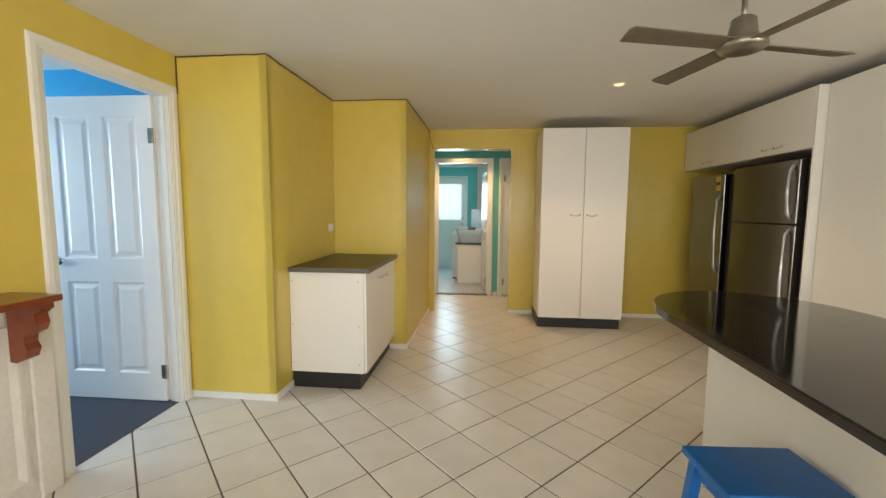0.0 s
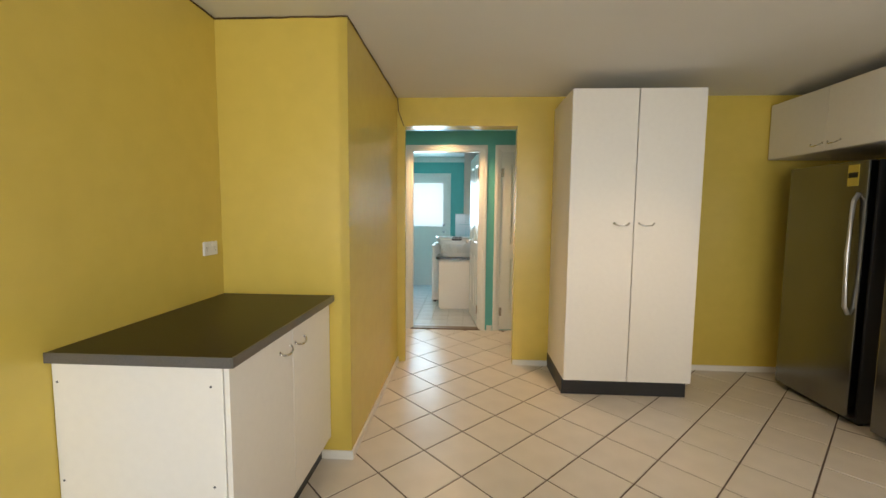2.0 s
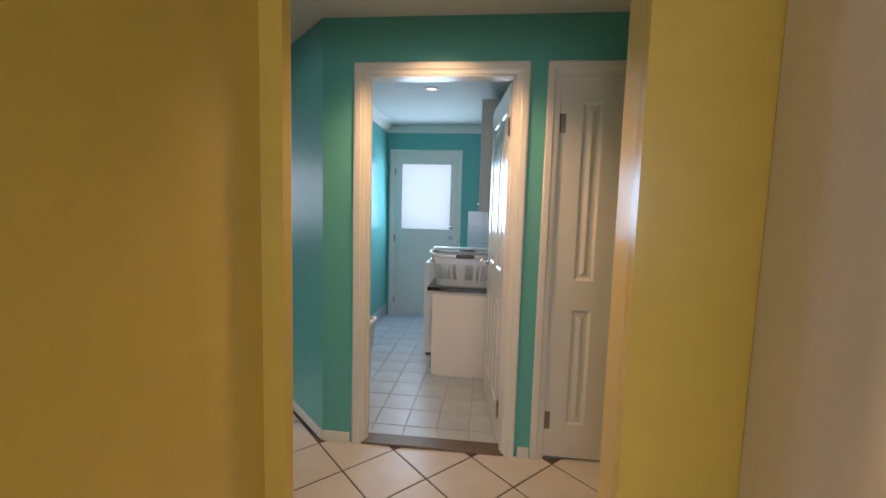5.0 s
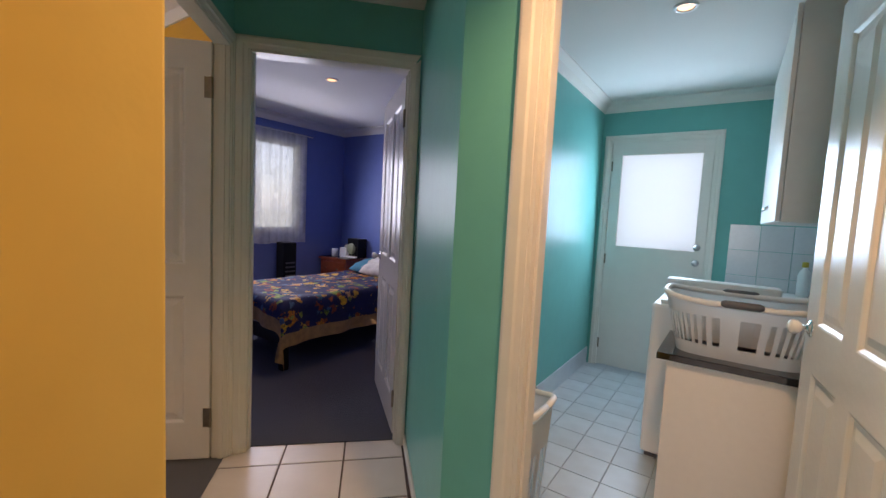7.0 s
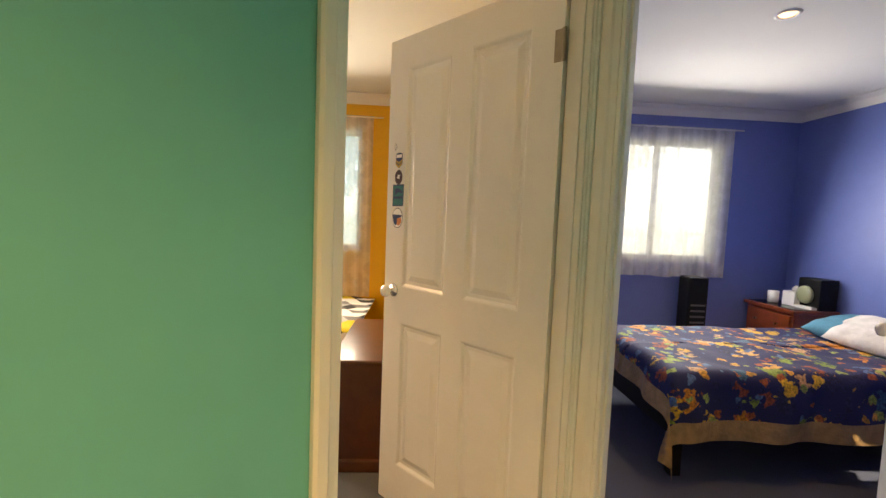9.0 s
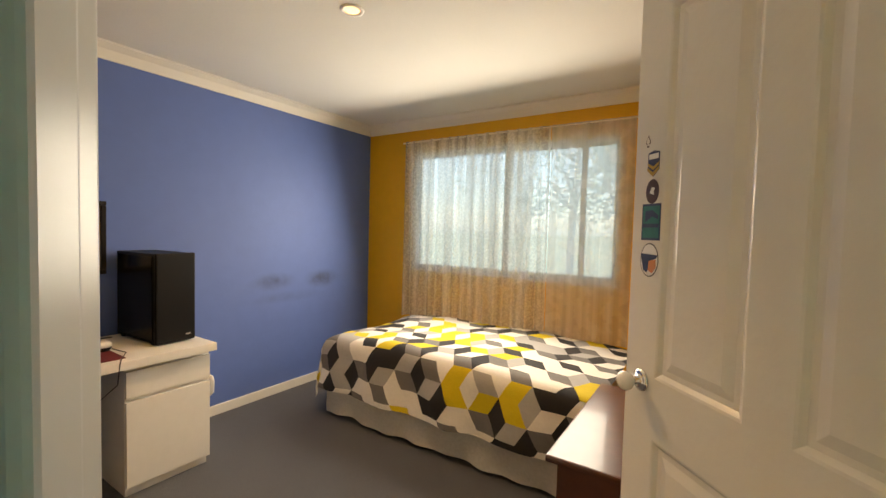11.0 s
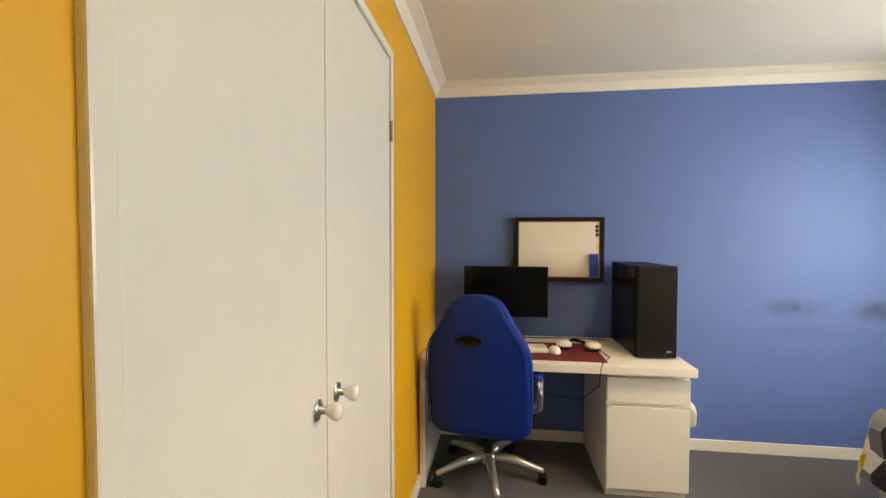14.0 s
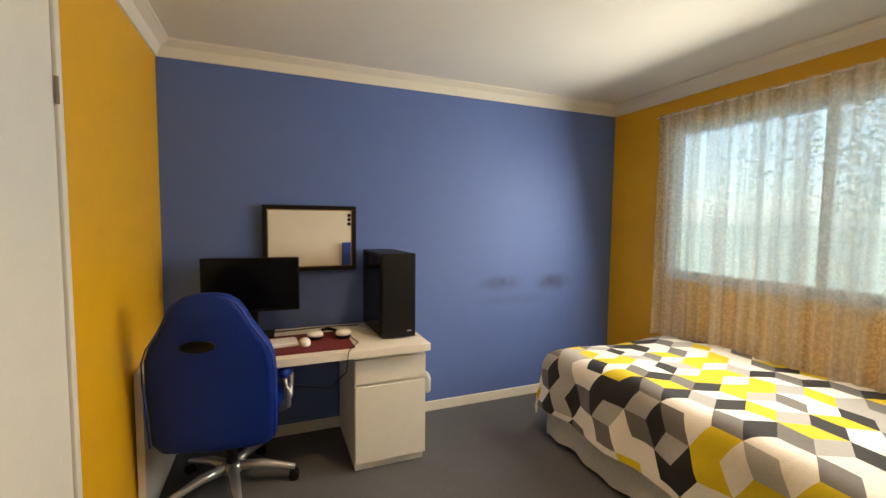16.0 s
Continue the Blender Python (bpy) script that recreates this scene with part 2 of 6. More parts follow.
def lace_mat(name, low, high, pattern, streak=0.09):
    """Sheer curtain: woven threads over holes, denser where the pattern lies."""
    m = bpy.data.materials.new(name)
    m.use_nodes = True
    nt = m.node_tree
    nt.nodes.remove(nt.nodes["Principled BSDF"])
    out = nt.nodes["Material Output"]
    tr = nt.nodes.new("ShaderNodeBsdfTransparent")
    df = nt.nodes.new("ShaderNodeBsdfDiffuse")
    df.inputs["Color"].default_value = (0.80, 0.79, 0.76, 1)
    tl = nt.nodes.new("ShaderNodeBsdfTranslucent")
    tl.inputs["Color"].default_value = (0.80, 0.80, 0.78, 1)
    half = nt.nodes.new("ShaderNodeMixShader")
    nt.links.new(df.outputs[0], half.inputs[1])
    nt.links.new(tl.outputs[0], half.inputs[2])
    co = nt.nodes.new("ShaderNodeTexCoord")
    n = nt.nodes.new("ShaderNodeTexNoise")
    n.inputs["Scale"].default_value, n.inputs["Detail"].default_value = pattern, 3
    nt.links.new(co.outputs["Object"], n.inputs["Vector"])
    r = nt.nodes.new("ShaderNodeMapRange")
    r.inputs["From Min"].default_value, r.inputs["From Max"].default_value = 0.48, 0.56
    r.inputs["To Min"].default_value, r.inputs["To Max"].default_value = low, high
    nt.links.new(n.outputs["Fac"], r.inputs["Value"])
    mx = nt.nodes.new("ShaderNodeMixShader")
    mp = nt.nodes.new("ShaderNodeMapping")
    mp.inputs["Scale"].default_value = (0.2, 17.0, 0.35)
    nt.links.new(co.outputs["Object"], mp.inputs["Vector"])
    st = nt.nodes.new("ShaderNodeTexNoise")
    st.inputs["Scale"].default_value, st.inputs["Detail"].default_value = 1.0, 2
    nt.links.new(mp.outputs[0], st.inputs["Vector"])
    sr = nt.nodes.new("ShaderNodeMapRange")
    sr.inputs["From Min"].default_value, sr.inputs["From Max"].default_value = 0.35, 0.65
    sr.inputs["To Min"].default_value, sr.inputs["To Max"].default_value = -streak, streak
    nt.links.new(st.outputs["Fac"], sr.inputs["Value"])
    ad = nt.nodes.new("ShaderNodeMath")
    ad.use_clamp = True
    nt.links.new(r.outputs[0], ad.inputs[0])
    nt.links.new(sr.outputs[0], ad.inputs[1])
    nt.links.new(ad.outputs[0], mx.inputs[0])
    nt.links.new(tr.outputs[0], mx.inputs[1])
    nt.links.new(half.outputs[0], mx.inputs[2])
    nt.links.new(mx.outputs[0], out.inputs["Surface"])
    return m


M_LACE = lace_mat("white lace curtain net", 0.58, 0.72, 55, 0.22)
M_SHEER_WHITE = lace_mat("white voile curtain", 0.64, 0.72, 9)
M_SHEER = lace_mat("thin white sheer curtain", 0.52, 0.60, 9)


def leaf_quilt():
    """Navy cotton with scattered autumn leaves in orange, gold, russet and green, two sizes over one another."""
    m = bpy.data.materials.new("navy quilt with autumn leaves")
    m.use_nodes = True
    nt = m.node_tree
    b = nt.nodes["Principled BSDF"]
    b.inputs["Roughness"].default_value = 0.75
    co = nt.nodes.new("ShaderNodeTexCoord").outputs["Object"]

    def tex(scale, detail):
        n = nt.nodes.new("ShaderNodeTexNoise")
        n.inputs["Scale"].default_value, n.inputs["Detail"].default_value = scale, detail
        nt.links.new(co, n.inputs["Vector"])
        return n

    warp, mottle = tex(24, 5), tex(70, 4)
    under = (0.013, 0.016, 0.075, 1)
    result = None
    layers = ((7.5, 0.15, 0.40, ((0.02, 0.022, 0.08), (0.62, 0.22, 0.02), (0.70, 0.40, 0.04), (0.32, 0.07, 0.03), (0.22, 0.30, 0.04), (0.60, 0.34, 0.15), (0.05, 0.13, 0.20))),
              (15.0, 0.08, 0.34, ((0.02, 0.022, 0.08), (0.70, 0.34, 0.05), (0.02, 0.025, 0.09), (0.40, 0.10, 0.03), (0.02, 0.022, 0.08), (0.30, 0.36, 0.08), (0.08, 0.15, 0.28))))
    for scale, bend, size, cols in layers:
        add = nt.nodes.new("ShaderNodeVectorMath")
        add.operation = 'MULTIPLY_ADD'
        add.inputs[1].default_value = (bend, bend, bend)
        nt.links.new(warp.outputs["Color"], add.inputs[0])
        nt.links.new(co, add.inputs[2])
        v = nt.nodes.new("ShaderNodeTexVoronoi")
        v.inputs["Scale"].default_value = scale
        nt.links.new(add.outputs[0], v.inputs["Vector"])
        edge = nt.nodes.new("ShaderNodeMapRange")
        edge.inputs["From Min"].default_value, edge.inputs["From Max"].default_value = size, size + 0.05
        edge.inputs["To Min"].default_value, edge.inputs["To Max"].default_value = 1, 0
        nt.links.new(v.outputs["Distance"], edge.inputs["Value"])
        sep_ = nt.nodes.new("ShaderNodeSeparateColor")
        nt.links.new(v.outputs["Color"], sep_.inputs[0])
        ramp = nt.nodes.new("ShaderNodeValToRGB")
        ramp.color_ramp.interpolation = 'CONSTANT'
        el = ramp.color_ramp.elements
        el[0].position, el[0].color = 0.0, (*cols[0], 1)
        el[1].position, el[1].color = 0.18, (*cols[1], 1)
        for i, c in enumerate(cols[2:]):
            el.new(0.33 + 0.13 * i).color = (*c, 1)
        nt.links.new(sep_.outputs[0], ramp.inputs[0])
        vein = nt.nodes.new("ShaderNodeMapRange")
        vein.inputs["From Min"].default_value, vein.inputs["From Max"].default_value = 0.35, 0.65
        vein.inputs["To Min"].default_value, vein.inputs["To Max"].default_value = 0.45, 1.25
        nt.links.new(mottle.outputs["Fac"], vein.inputs["Value"])
        hs = nt.nodes.new("ShaderNodeHueSaturation")
        nt.links.new(vein.outputs[0], hs.inputs["Value"])
        nt.links.new(ramp.outputs[0], hs.inputs["Color"])
        mx = nt.nodes.new("ShaderNodeMix")
        mx.data_type = 'RGBA'
        nt.links.new(edge.outputs[0], mx.inputs["Factor"])
        if result is None:
            mx.inputs["A"].default_value = under
        else:
            nt.links.new(result, mx.inputs["A"])
        nt.links.new(hs.outputs[0], mx.inputs["B"])
        result = mx.outputs["Result"]
    nt.links.new(result, b.inputs["Base Color"])
    bn = nt.nodes.new("ShaderNodeBump")
    bn.inputs["Strength"].default_value = 0.3
    nt.links.new(warp.outputs["Fac"], bn.inputs["Height"])
    nt.links.new(bn.outputs[0], b.inputs["Normal"])
    return m


M_QUILT = leaf_quilt()
M_DUVET = [mat("white duvet cotton", (0.74, 0.71, 0.66), 0.85, grain=0.1, bump=0.2, bump_scale=40),
           mat("pale grey duvet cotton", (0.36, 0.35, 0.34), 0.85, grain=0.1, bump=0.2, bump_scale=40),
           mat("mid grey duvet cotton", (0.15, 0.14, 0.135), 0.85, grain=0.1, bump=0.2, bump_scale=40),
           mat("charcoal duvet cotton", (0.016, 0.015, 0.017), 0.85, grain=0.1, bump=0.2, bump_scale=40),
           mat("mustard yellow duvet cotton", (0.60, 0.46, 0.015), 0.85, grain=0.1, bump=0.2, bump_scale=40)]


# ---- builders ----
def add_box(bm, x0, x1, y0, y1, z0, z1, bevel=0.0):
    vs = [bm.verts.new((x, y, z)) for z in (z0, z1) for x, y in ((x0, y0), (x1, y0), (x1, y1), (x0, y1))]
    fs = [bm.faces.new([vs[i] for i in q]) for q in ((3, 2, 1, 0), (4, 5, 6, 7), (0, 1, 5, 4), (1, 2, 6, 5), (2, 3, 7, 6), (3, 0, 4, 7))]
    if bevel:
        bmesh.ops.bevel(bm, geom=list({e for f in fs for e in f.edges}), offset=bevel, segments=2, affect='EDGES', profile=0.6)


def part(name, bm, material, parent=None, label="", smooth=False):
    me = bpy.data.meshes.new(name)
    bmesh.ops.recalc_face_normals(bm, faces=bm.faces)
    bm.to_mesh(me)
    bm.free()
    for m in material if isinstance(material, (list, tuple)) else [material]:
        me.materials.append(m)
    if smooth:
        me.polygons.foreach_set("use_smooth", [True] * len(me.polygons))
    ob = new(name, me)
    if parent is not None:
        ob.parent = parent
    if label:
        tagged(ob, label)
    return ob


def bx(name, x, y, z, material, parent=None, bevel=0.003, label=""):
    bm = bmesh.new()
    add_box(bm, *sorted(x), *sorted(y), *sorted(z), bevel)
    return part(name, bm, material, parent, label)


def thing(name, m, label, category, group=""):
    ob = new(name)
    ob.empty_display_size = 0.1
    ob.matrix_world = m
    return tagged(ob, label, category, group)


def lathe(bm, profile, n=24, m=None):
    """Turned shape about z from (radius, height) pairs."""
    rings = []
    for r, z in profile:
        ring = []
        for i in range(n):
            a = 2 * math.pi * i / n
            p = Vector((r * math.cos(a), r * math.sin(a), z))
            ring.append(bm.verts.new(m @ p if m else p))
        rings.append(ring)
    for a, b in zip(rings, rings[1:]):
        for i in range(n):
            bm.faces.new((a[i], a[(i + 1) % n], b[(i + 1) % n], b[i]))
    bm.faces.new(rings[0][::-1])
    bm.faces.new(rings[-1])


def tube(bm, pts, r, n=8):
    pts = [Vector(p) for p in pts]
    rings = []
    for i, p in enumerate(pts):
        d = (pts[min(i + 1, len(pts) - 1)] - pts[max(i - 1, 0)]).normalized()
        q = d.to_track_quat('Z', 'Y')
        rr = r[i] if isinstance(r, (list, tuple)) else r
        rings.append([bm.verts.new(p + q @ Vector((rr * math.cos(2 * math.pi * k / n), rr * math.sin(2 * math.pi * k / n), 0))) for k in range(n)])
    for a, b in zip(rings, rings[1:]):
        for i in range(n):
            bm.faces.new((a[i], a[(i + 1) % n], b[(i + 1) % n], b[i]))
    bm.faces.new(rings[0][::-1])
    bm.faces.new(rings[-1])


def extrude_poly(bm, pts, z0, z1):
    lo = [bm.verts.new((x, y, z0)) for x, y in pts]
    hi = [bm.verts.new((x, y, z1)) for x, y in pts]
    bm.faces.new(lo[::-1])
    bm.faces.new(hi)
    for i in range(len(pts)):
        j = (i + 1) % len(pts)
        bm.faces.new((lo[i], lo[j], hi[j], hi[i]))


H = 2.42


def plan(a, b):
    """Pose whose x runs from a to b on the floor and whose y points to the left of it."""
    d = Vector((b[0] - a[0], b[1] - a[1], 0))
    return Matrix.Translation((a[0], a[1], 0)) @ Matrix.Rotation(math.atan2(d.y, d.x), 4, 'Z'), d.length


def wall(name, a, b, material, holes=(), z0=0.0, z1=H, t=0.05, e0=0.0, e1=0.0):
    """A wall whose face runs from a to b with the room to its left; the slab lies to its right. holes: (s0, s1, z0, z1)."""
    m, n = plan(a, b)
    bm = bmesh.new()
    s = -e0
    for h0, h1, hz0, hz1 in sorted(holes):
        if h0 > s:
            add_box(bm, s, h0, -t, 0, z0, z1)
        if hz0 > z0:
            add_box(bm, h0, h1, -t, 0, z0, hz0)
        if hz1 < z1:
            add_box(bm, h0, h1, -t, 0, hz1, z1)
        s = h1
    if n + e1 > s:
        add_box(bm, s, n + e1, -t, 0, z0, z1)
    ob = part(name, bm, material)
    ob.matrix_world = m
    return tagged(ob, kind="structure")


def strip(name, a, b, material, z0, z1, t, s0=0.0, s1=None, bevel=0.004):
    """A board of thickness t on the left of the line from a to b."""
    m, n = plan(a, b)
    ob = bx(name, (s0, n if s1 is None else s1), (0.0, t), (z0, z1), material, None, bevel)
    ob.matrix_world = m
    return tagged(ob, kind="structure")


def cornice(name, pts, closed=True, size=0.085):
    """Cove moulding round a room; pts run so that the room is on the left."""
    prof = [(0, -size), (0.012, -size), (0.016, -size * 0.86), (size * 0.42, -size * 0.40), (size * 0.86, -0.016), (size, -0.012), (size, 0), (0, 0)]
    bm = bmesh.new()
    n = len(pts)
    loops = []
    for i in range(n):
        p = Vector(pts[i])
        d0 = (p - Vector(pts[i - 1])).normalized() if closed or i else None
        d1 = (Vector(pts[(i + 1) % n]) - p).normalized() if closed or i < n - 1 else None
        d0, d1 = d0 or d1, d1 or d0
        n0, n1 = Vector((-d0.y, d0.x)), Vector((-d1.y, d1.x))
        nn = (n0 + n1) / (1 + n0.dot(n1))
        loops.append([bm.verts.new((p.x + nn.x * o, p.y + nn.y * o, H - 0.001 + z)) for o, z in prof])
    for i in range(n if closed else n - 1):
        a, b = loops[i], loops[(i + 1) % n]
        for k in range(len(prof)):
            q = (k + 1) % len(prof)
            bm.faces.new((a[k], b[k], b[q], a[q]))
    return tagged(part(name, bm, M_CORNICE), kind="structure")


def nested(bm, w0, w1, h0, h1, steps, y0, sign):
    """Nested rectangles in the xz plane: (inset, depth) steps, closed by a flat field."""
    prev = None
    for inset, depth in steps:
        y = y0 - sign * depth
        ring = [bm.verts.new((x, y, z)) for x, z in ((w0 + inset, h0 + inset), (w1 - inset, h0 + inset), (w1 - inset, h1 - inset), (w0 + inset, h1 - inset))]
        if prev:
            for i in range(4):
                j = (i + 1) % 4
                bm.faces.new((prev[i], prev[j], ring[j], ring[i]))
        prev = ring
    bm.faces.new(prev)


def door_leaf(name, m, w, h, label, knob_side=1, hinge_zs=(0.22, 1.86), group="", knob=True, material=None, hinge_face=-1):
    """Four-panel moulded door, hinged on x = 0, thickness about y = 0, with knobs on both faces."""
    material = material or M_DOOR
    root = thing(name, m, label, "door", group)
    t = 0.018
    st, mid = 0.115, 0.10
    cols = [(st, w / 2 - mid / 2), (w / 2 + mid / 2, w - st)]
    rows_ = [(0.20, 0.86), (1.02, h - 0.13)]
    bm = bmesh.new()
    xs = [0, cols[0][0], cols[0][1], cols[1][0], cols[1][1], w]
    for i in (0, 2, 4):
        add_box(bm, xs[i], xs[i + 1], -t, t, 0.006, h)
    for c0, c1 in cols:
        for z0, z1 in ((0.006, rows_[0][0]), (rows_[0][1], rows_[1][0]), (rows_[1][1], h)):
            add_box(bm, c0, c1, -t, t, z0, z1)
    part("stiles_and_rails", bm, material, root)
    for c0, c1 in cols:
        for z0, z1 in rows_:
            bm = bmesh.new()
            for sign in (1, -1):
                nested(bm, c0, c1, z0, z1, [(0, 0), (0.006, 0.002), (0.016, 0.010), (0.030, 0.010), (0.055, 0.002)], sign * t, sign)
            part("panel", bm, material, root)
    if knob:
        for sign in (1, -1):
            bm = bmesh.new()
            q = Matrix.Translation((w - 0.065, sign * t, 1.0)) @ Matrix.Rotation(-sign * math.pi / 2, 4, 'X')
            lathe(bm, [(0.030, 0), (0.030, 0.004), (0.022, 0.008), (0.011, 0.012), (0.011, 0.026)], 20, q)
            rose = part("knob_rose", bm, M_CHROME, root, "chrome rose", True)
            bm = bmesh.new()
            lathe(bm, [(0.010, 0.024), (0.016, 0.030), (0.024, 0.040), (0.026, 0.050), (0.022, 0.060), (0.010, 0.066)], 20, q)
            part("knob", bm, M_PORC, rose, "white porcelain door knob", True)
    for z in hinge_zs:
        bm = bmesh.new()
        lathe(bm, [(0.007, z - 0.05), (0.007, z + 0.05)], 10, Matrix.Translation((-0.004, hinge_face * (t + 0.004), 0)))
        add_box(bm, 0.0, 0.03, hinge_face * (t + 0.0015) - 0.0015, hinge_face * (t + 0.0015) + 0.0015, z - 0.05, z + 0.05)
        part("hinge", bm, M_HINGE, root, "tarnished metal hinge")
    return root


def door_frame(name, a, b, w0, w1, head, depth, material=None, arch=0.062, both=True, sides=(1, 1), back=0.0):
    """Jamb lining and architraves round an opening from w0 to w1 along a-b; wall face on y = 0, wall body to y = -depth."""
    material = material or M_WHITE
    m, n = plan(a, b)
    root = tagged(new(name), "white painted timber door frame with moulded architraves", "door frame", kind="structure")
    root.matrix_world = m
    bx("jamb", (w0 - 0.012, w0 + 0.018), (-depth - 0.002, 0.002), (0, head + 0.018), material, root)
    bx("jamb", (w1 - 0.018, w1 + 0.012), (-depth - 0.002, 0.002), (0, head + 0.018), material, root)
    bx("head", (w0 + 0.018, w1 - 0.018), (-depth - 0.002, 0.002), (head - 0.018, head + 0.018), material, root)
    bx("stop", (w0 + 0.018, w0 + 0.028), (-depth * 0.6, -depth * 0.25), (0, head - 0.018), material, root)
    bx("stop", (w1 - 0.028, w1 - 0.018), (-depth * 0.6, -depth * 0.25), (0, head - 0.018), material, root)
    faces = ((0.002, 0.016),) + (((-depth - 0.016, -depth - 0.002),) if both else ())
    for y0, y1 in faces:
        out = y1 if y0 > 0 else y0
        base = y0 if y0 > 0 else y1
        for k, (s, x0) in enumerate(((-1, w0 + 0.006), (1, w1 - 0.006))):
            wid = arch if sides[k] == 1 else sides[k]
            if back and y0 < 0:
                wid = back
            if not wid:
                continue
            bm = bmesh.new()
            prof = [(0, 0), (0, 0.006), (0.3, 0.009), (0.42, 0.0145), (0.85, 0.0145), (1, 0.010), (1, 0)]
            for z0, z1 in ((0, head + 0.012 + arch),):
                lo = [bm.verts.new((x0 + s * u * wid, base + (out - base) * d / 0.0145, z0)) for u, d in prof]
                top = [bm.verts.new((x0 + s * u * wid, base + (out - base) * d / 0.0145, head - 0.006 + u * wid)) for u, d in prof]
                bm.faces.new(lo)
                bm.faces.new(top)
                for i in range(len(prof)):
                    j = (i + 1) % len(prof)
                    bm.faces.new((lo[i], lo[j], top[j], top[i]))
            part("architrave", bm, material, root)
        bm = bmesh.new()
        prof = [(0, 0), (0, 0.006), (0.3, 0.009), (0.42, 0.0145), (0.85, 0.0145), (1, 0.010), (1, 0)]
        wl = arch if sides[0] == 1 else sides[0]
        wr = arch if sides[1] == 1 else sides[1]
        if back and y0 < 0:
            wl = wr = back
        lo = [bm.verts.new((w0 + 0.006 - u * wl, base + (out - base) * d / 0.0145, head - 0.006 + u * arch)) for u, d in prof]
        hi = [bm.verts.new((w1 - 0.006 + u * wr, base + (out - base) * d / 0.0145, head - 0.006 + u * arch)) for u, d in prof]
        bm.faces.new(lo)
        bm.faces.new(hi)
        for i in range(len(prof)):
            j = (i + 1) % len(prof)
            bm.faces.new((lo[i], lo[j], hi[j], hi[i]))
        part("architrave", bm, material, root)
    return root


def downlight(x, y):
    root = thing("downlight", Matrix.Translation((x, y, H)), "lit round recessed white ceiling downlight", "ceiling light", "recessed downlights")
    bm = bmesh.new()
    n = 28
    for r0, z0, r1, z1 in ((0.058, 0.0, 0.054, -0.008), (0.054, -0.008, 0.040, -0.006), (0.040, -0.006, 0.036, 0.0)):
        for i in range(n):
            a0, a1 = 2 * math.pi * i / n, 2 * math.pi * (i + 1) / n
            bm.faces.new([bm.verts.new((r * math.cos(a), r * math.sin(a), z)) for r, z, a in ((r0, z0, a0), (r0, z0, a1), (r1, z1, a1), (r1, z1, a0))])
    bmesh.ops.remove_doubles(bm, verts=bm.verts, dist=1e-5)
    part("trim_ring", bm, M_PLASTIC, root, "", True)
    bm = bmesh.new()
    lathe(bm, [(0.036, 0.0), (0.036, -0.003), (0.02, -0.005)], 20)
    part("globe", bm, M_LAMP, root, "glowing lamp face")
    return root


def bow_handle(parent, m, w=0.105, r=0.005, out=0.021):
    bm = bmesh.new()
    pts = []
    for i in range(13):
        a = math.pi * i / 12
        pts.append(m @ Vector((-w / 2 * math.cos(a), -out * math.sin(a) ** 0.8, -0.017 * math.sin(a))))
    tube(bm, pts, r, 8)
    for s in (-1, 1):
        lathe(bm, [(0.008, 0), (0.008, 0.003)], 10, m @ Matrix.Translation((s * w / 2, 0, 0)) @ Matrix.Rotation(math.pi / 2, 4, 'X'))
    return part("handle", bm, M_CHROME, parent, "chrome bow handle", True)


# ---- structure: kitchen ----
R2 = math.sqrt(2)


def at45(s, d):
    """Plan point from its sum x+y and its difference y-x."""
    return ((s - d) / 2, (s + d) / 2)


XL, XN, XO = -2.05, -1.40, -0.685      # stepped left wall faces
Y1, Y2, YF, YH = 2.228, 3.46, 5.035, 5.265
YL = 6.163                             # laundry wall, hall face
SD, SH = 3.77, 3.87                    # diagonal bedroom-door wall, room and hall face (x + y)
SA = 5.21                             # diagonal wall by the laundry (x + y)
DB = 8.63                              # blue bedroom door wall, hall face (y - x)
XW = -4.95                             # window wall of the yellow bedroom
XU = -4.76                             # window wall of the blue bedroom
HD = 2.125                             # head of the hall doors
OPL, OPR, OPZ = -0.615, 0.387, 2.172   # opening from kitchen to hall

wall("wall_kitchen_left", (XL, Y1), (XL, -3.3), M_YELLOW, [(Y1 - 2.15, Y1 - 1.315, -1, 2.155)])
wall("wall_kitchen_step", (XN, Y1), (XL - 0.05, Y1), M_YELLOW)
wall("wall_kitchen_recess", (XN, Y2), (XN, Y1), M_YELLOW)
wall("wall_kitchen_nook", (XO, Y2), (XN - 0.05, Y2), M_YELLOW)
wall("wall_kitchen_passage", (XO, YF), (XO, Y2), M_YELLOW)
wall("wall_kitchen_far", (3.35, YF), (XO - 0.05, YF), M_YELLOW, [(3.35 - OPR, 3.35 - OPL, -1, OPZ)])
# the hole in the right wall is unseen, added to suit the fill lamp
wall("wall_kitchen_right", (3.3, -3.3), (3.3, YF), M_YELLOW, [(1.8, 3.6, 1.1, 2.05)], e0=0.05)
wall("wall_kitchen_back", (XL - 0.05, -3.3), (3.3, -3.3), M_YELLOW, [(0.25, 1.85, 0.2, 2.3), (1.95, 5.2, 0.3, 2.3)])
def ceiling(name, pts):
    bm = bmesh.new()
    extrude_poly(bm, pts, H, H + 0.1)
    return tagged(part(name, bm, M_CEIL), kind="structure")


ceiling("ceiling_kitchen", [(XL - 0.03, -3.4), (3.4, -3.4), (3.4, YF + 0.03), (XO - 0.03, YF + 0.03), (XO - 0.03, Y2 + 0.03), (XN - 0.03, Y2 + 0.03), (XN - 0.03, Y1 + 0.03), (XL - 0.03, Y1 + 0.03)])
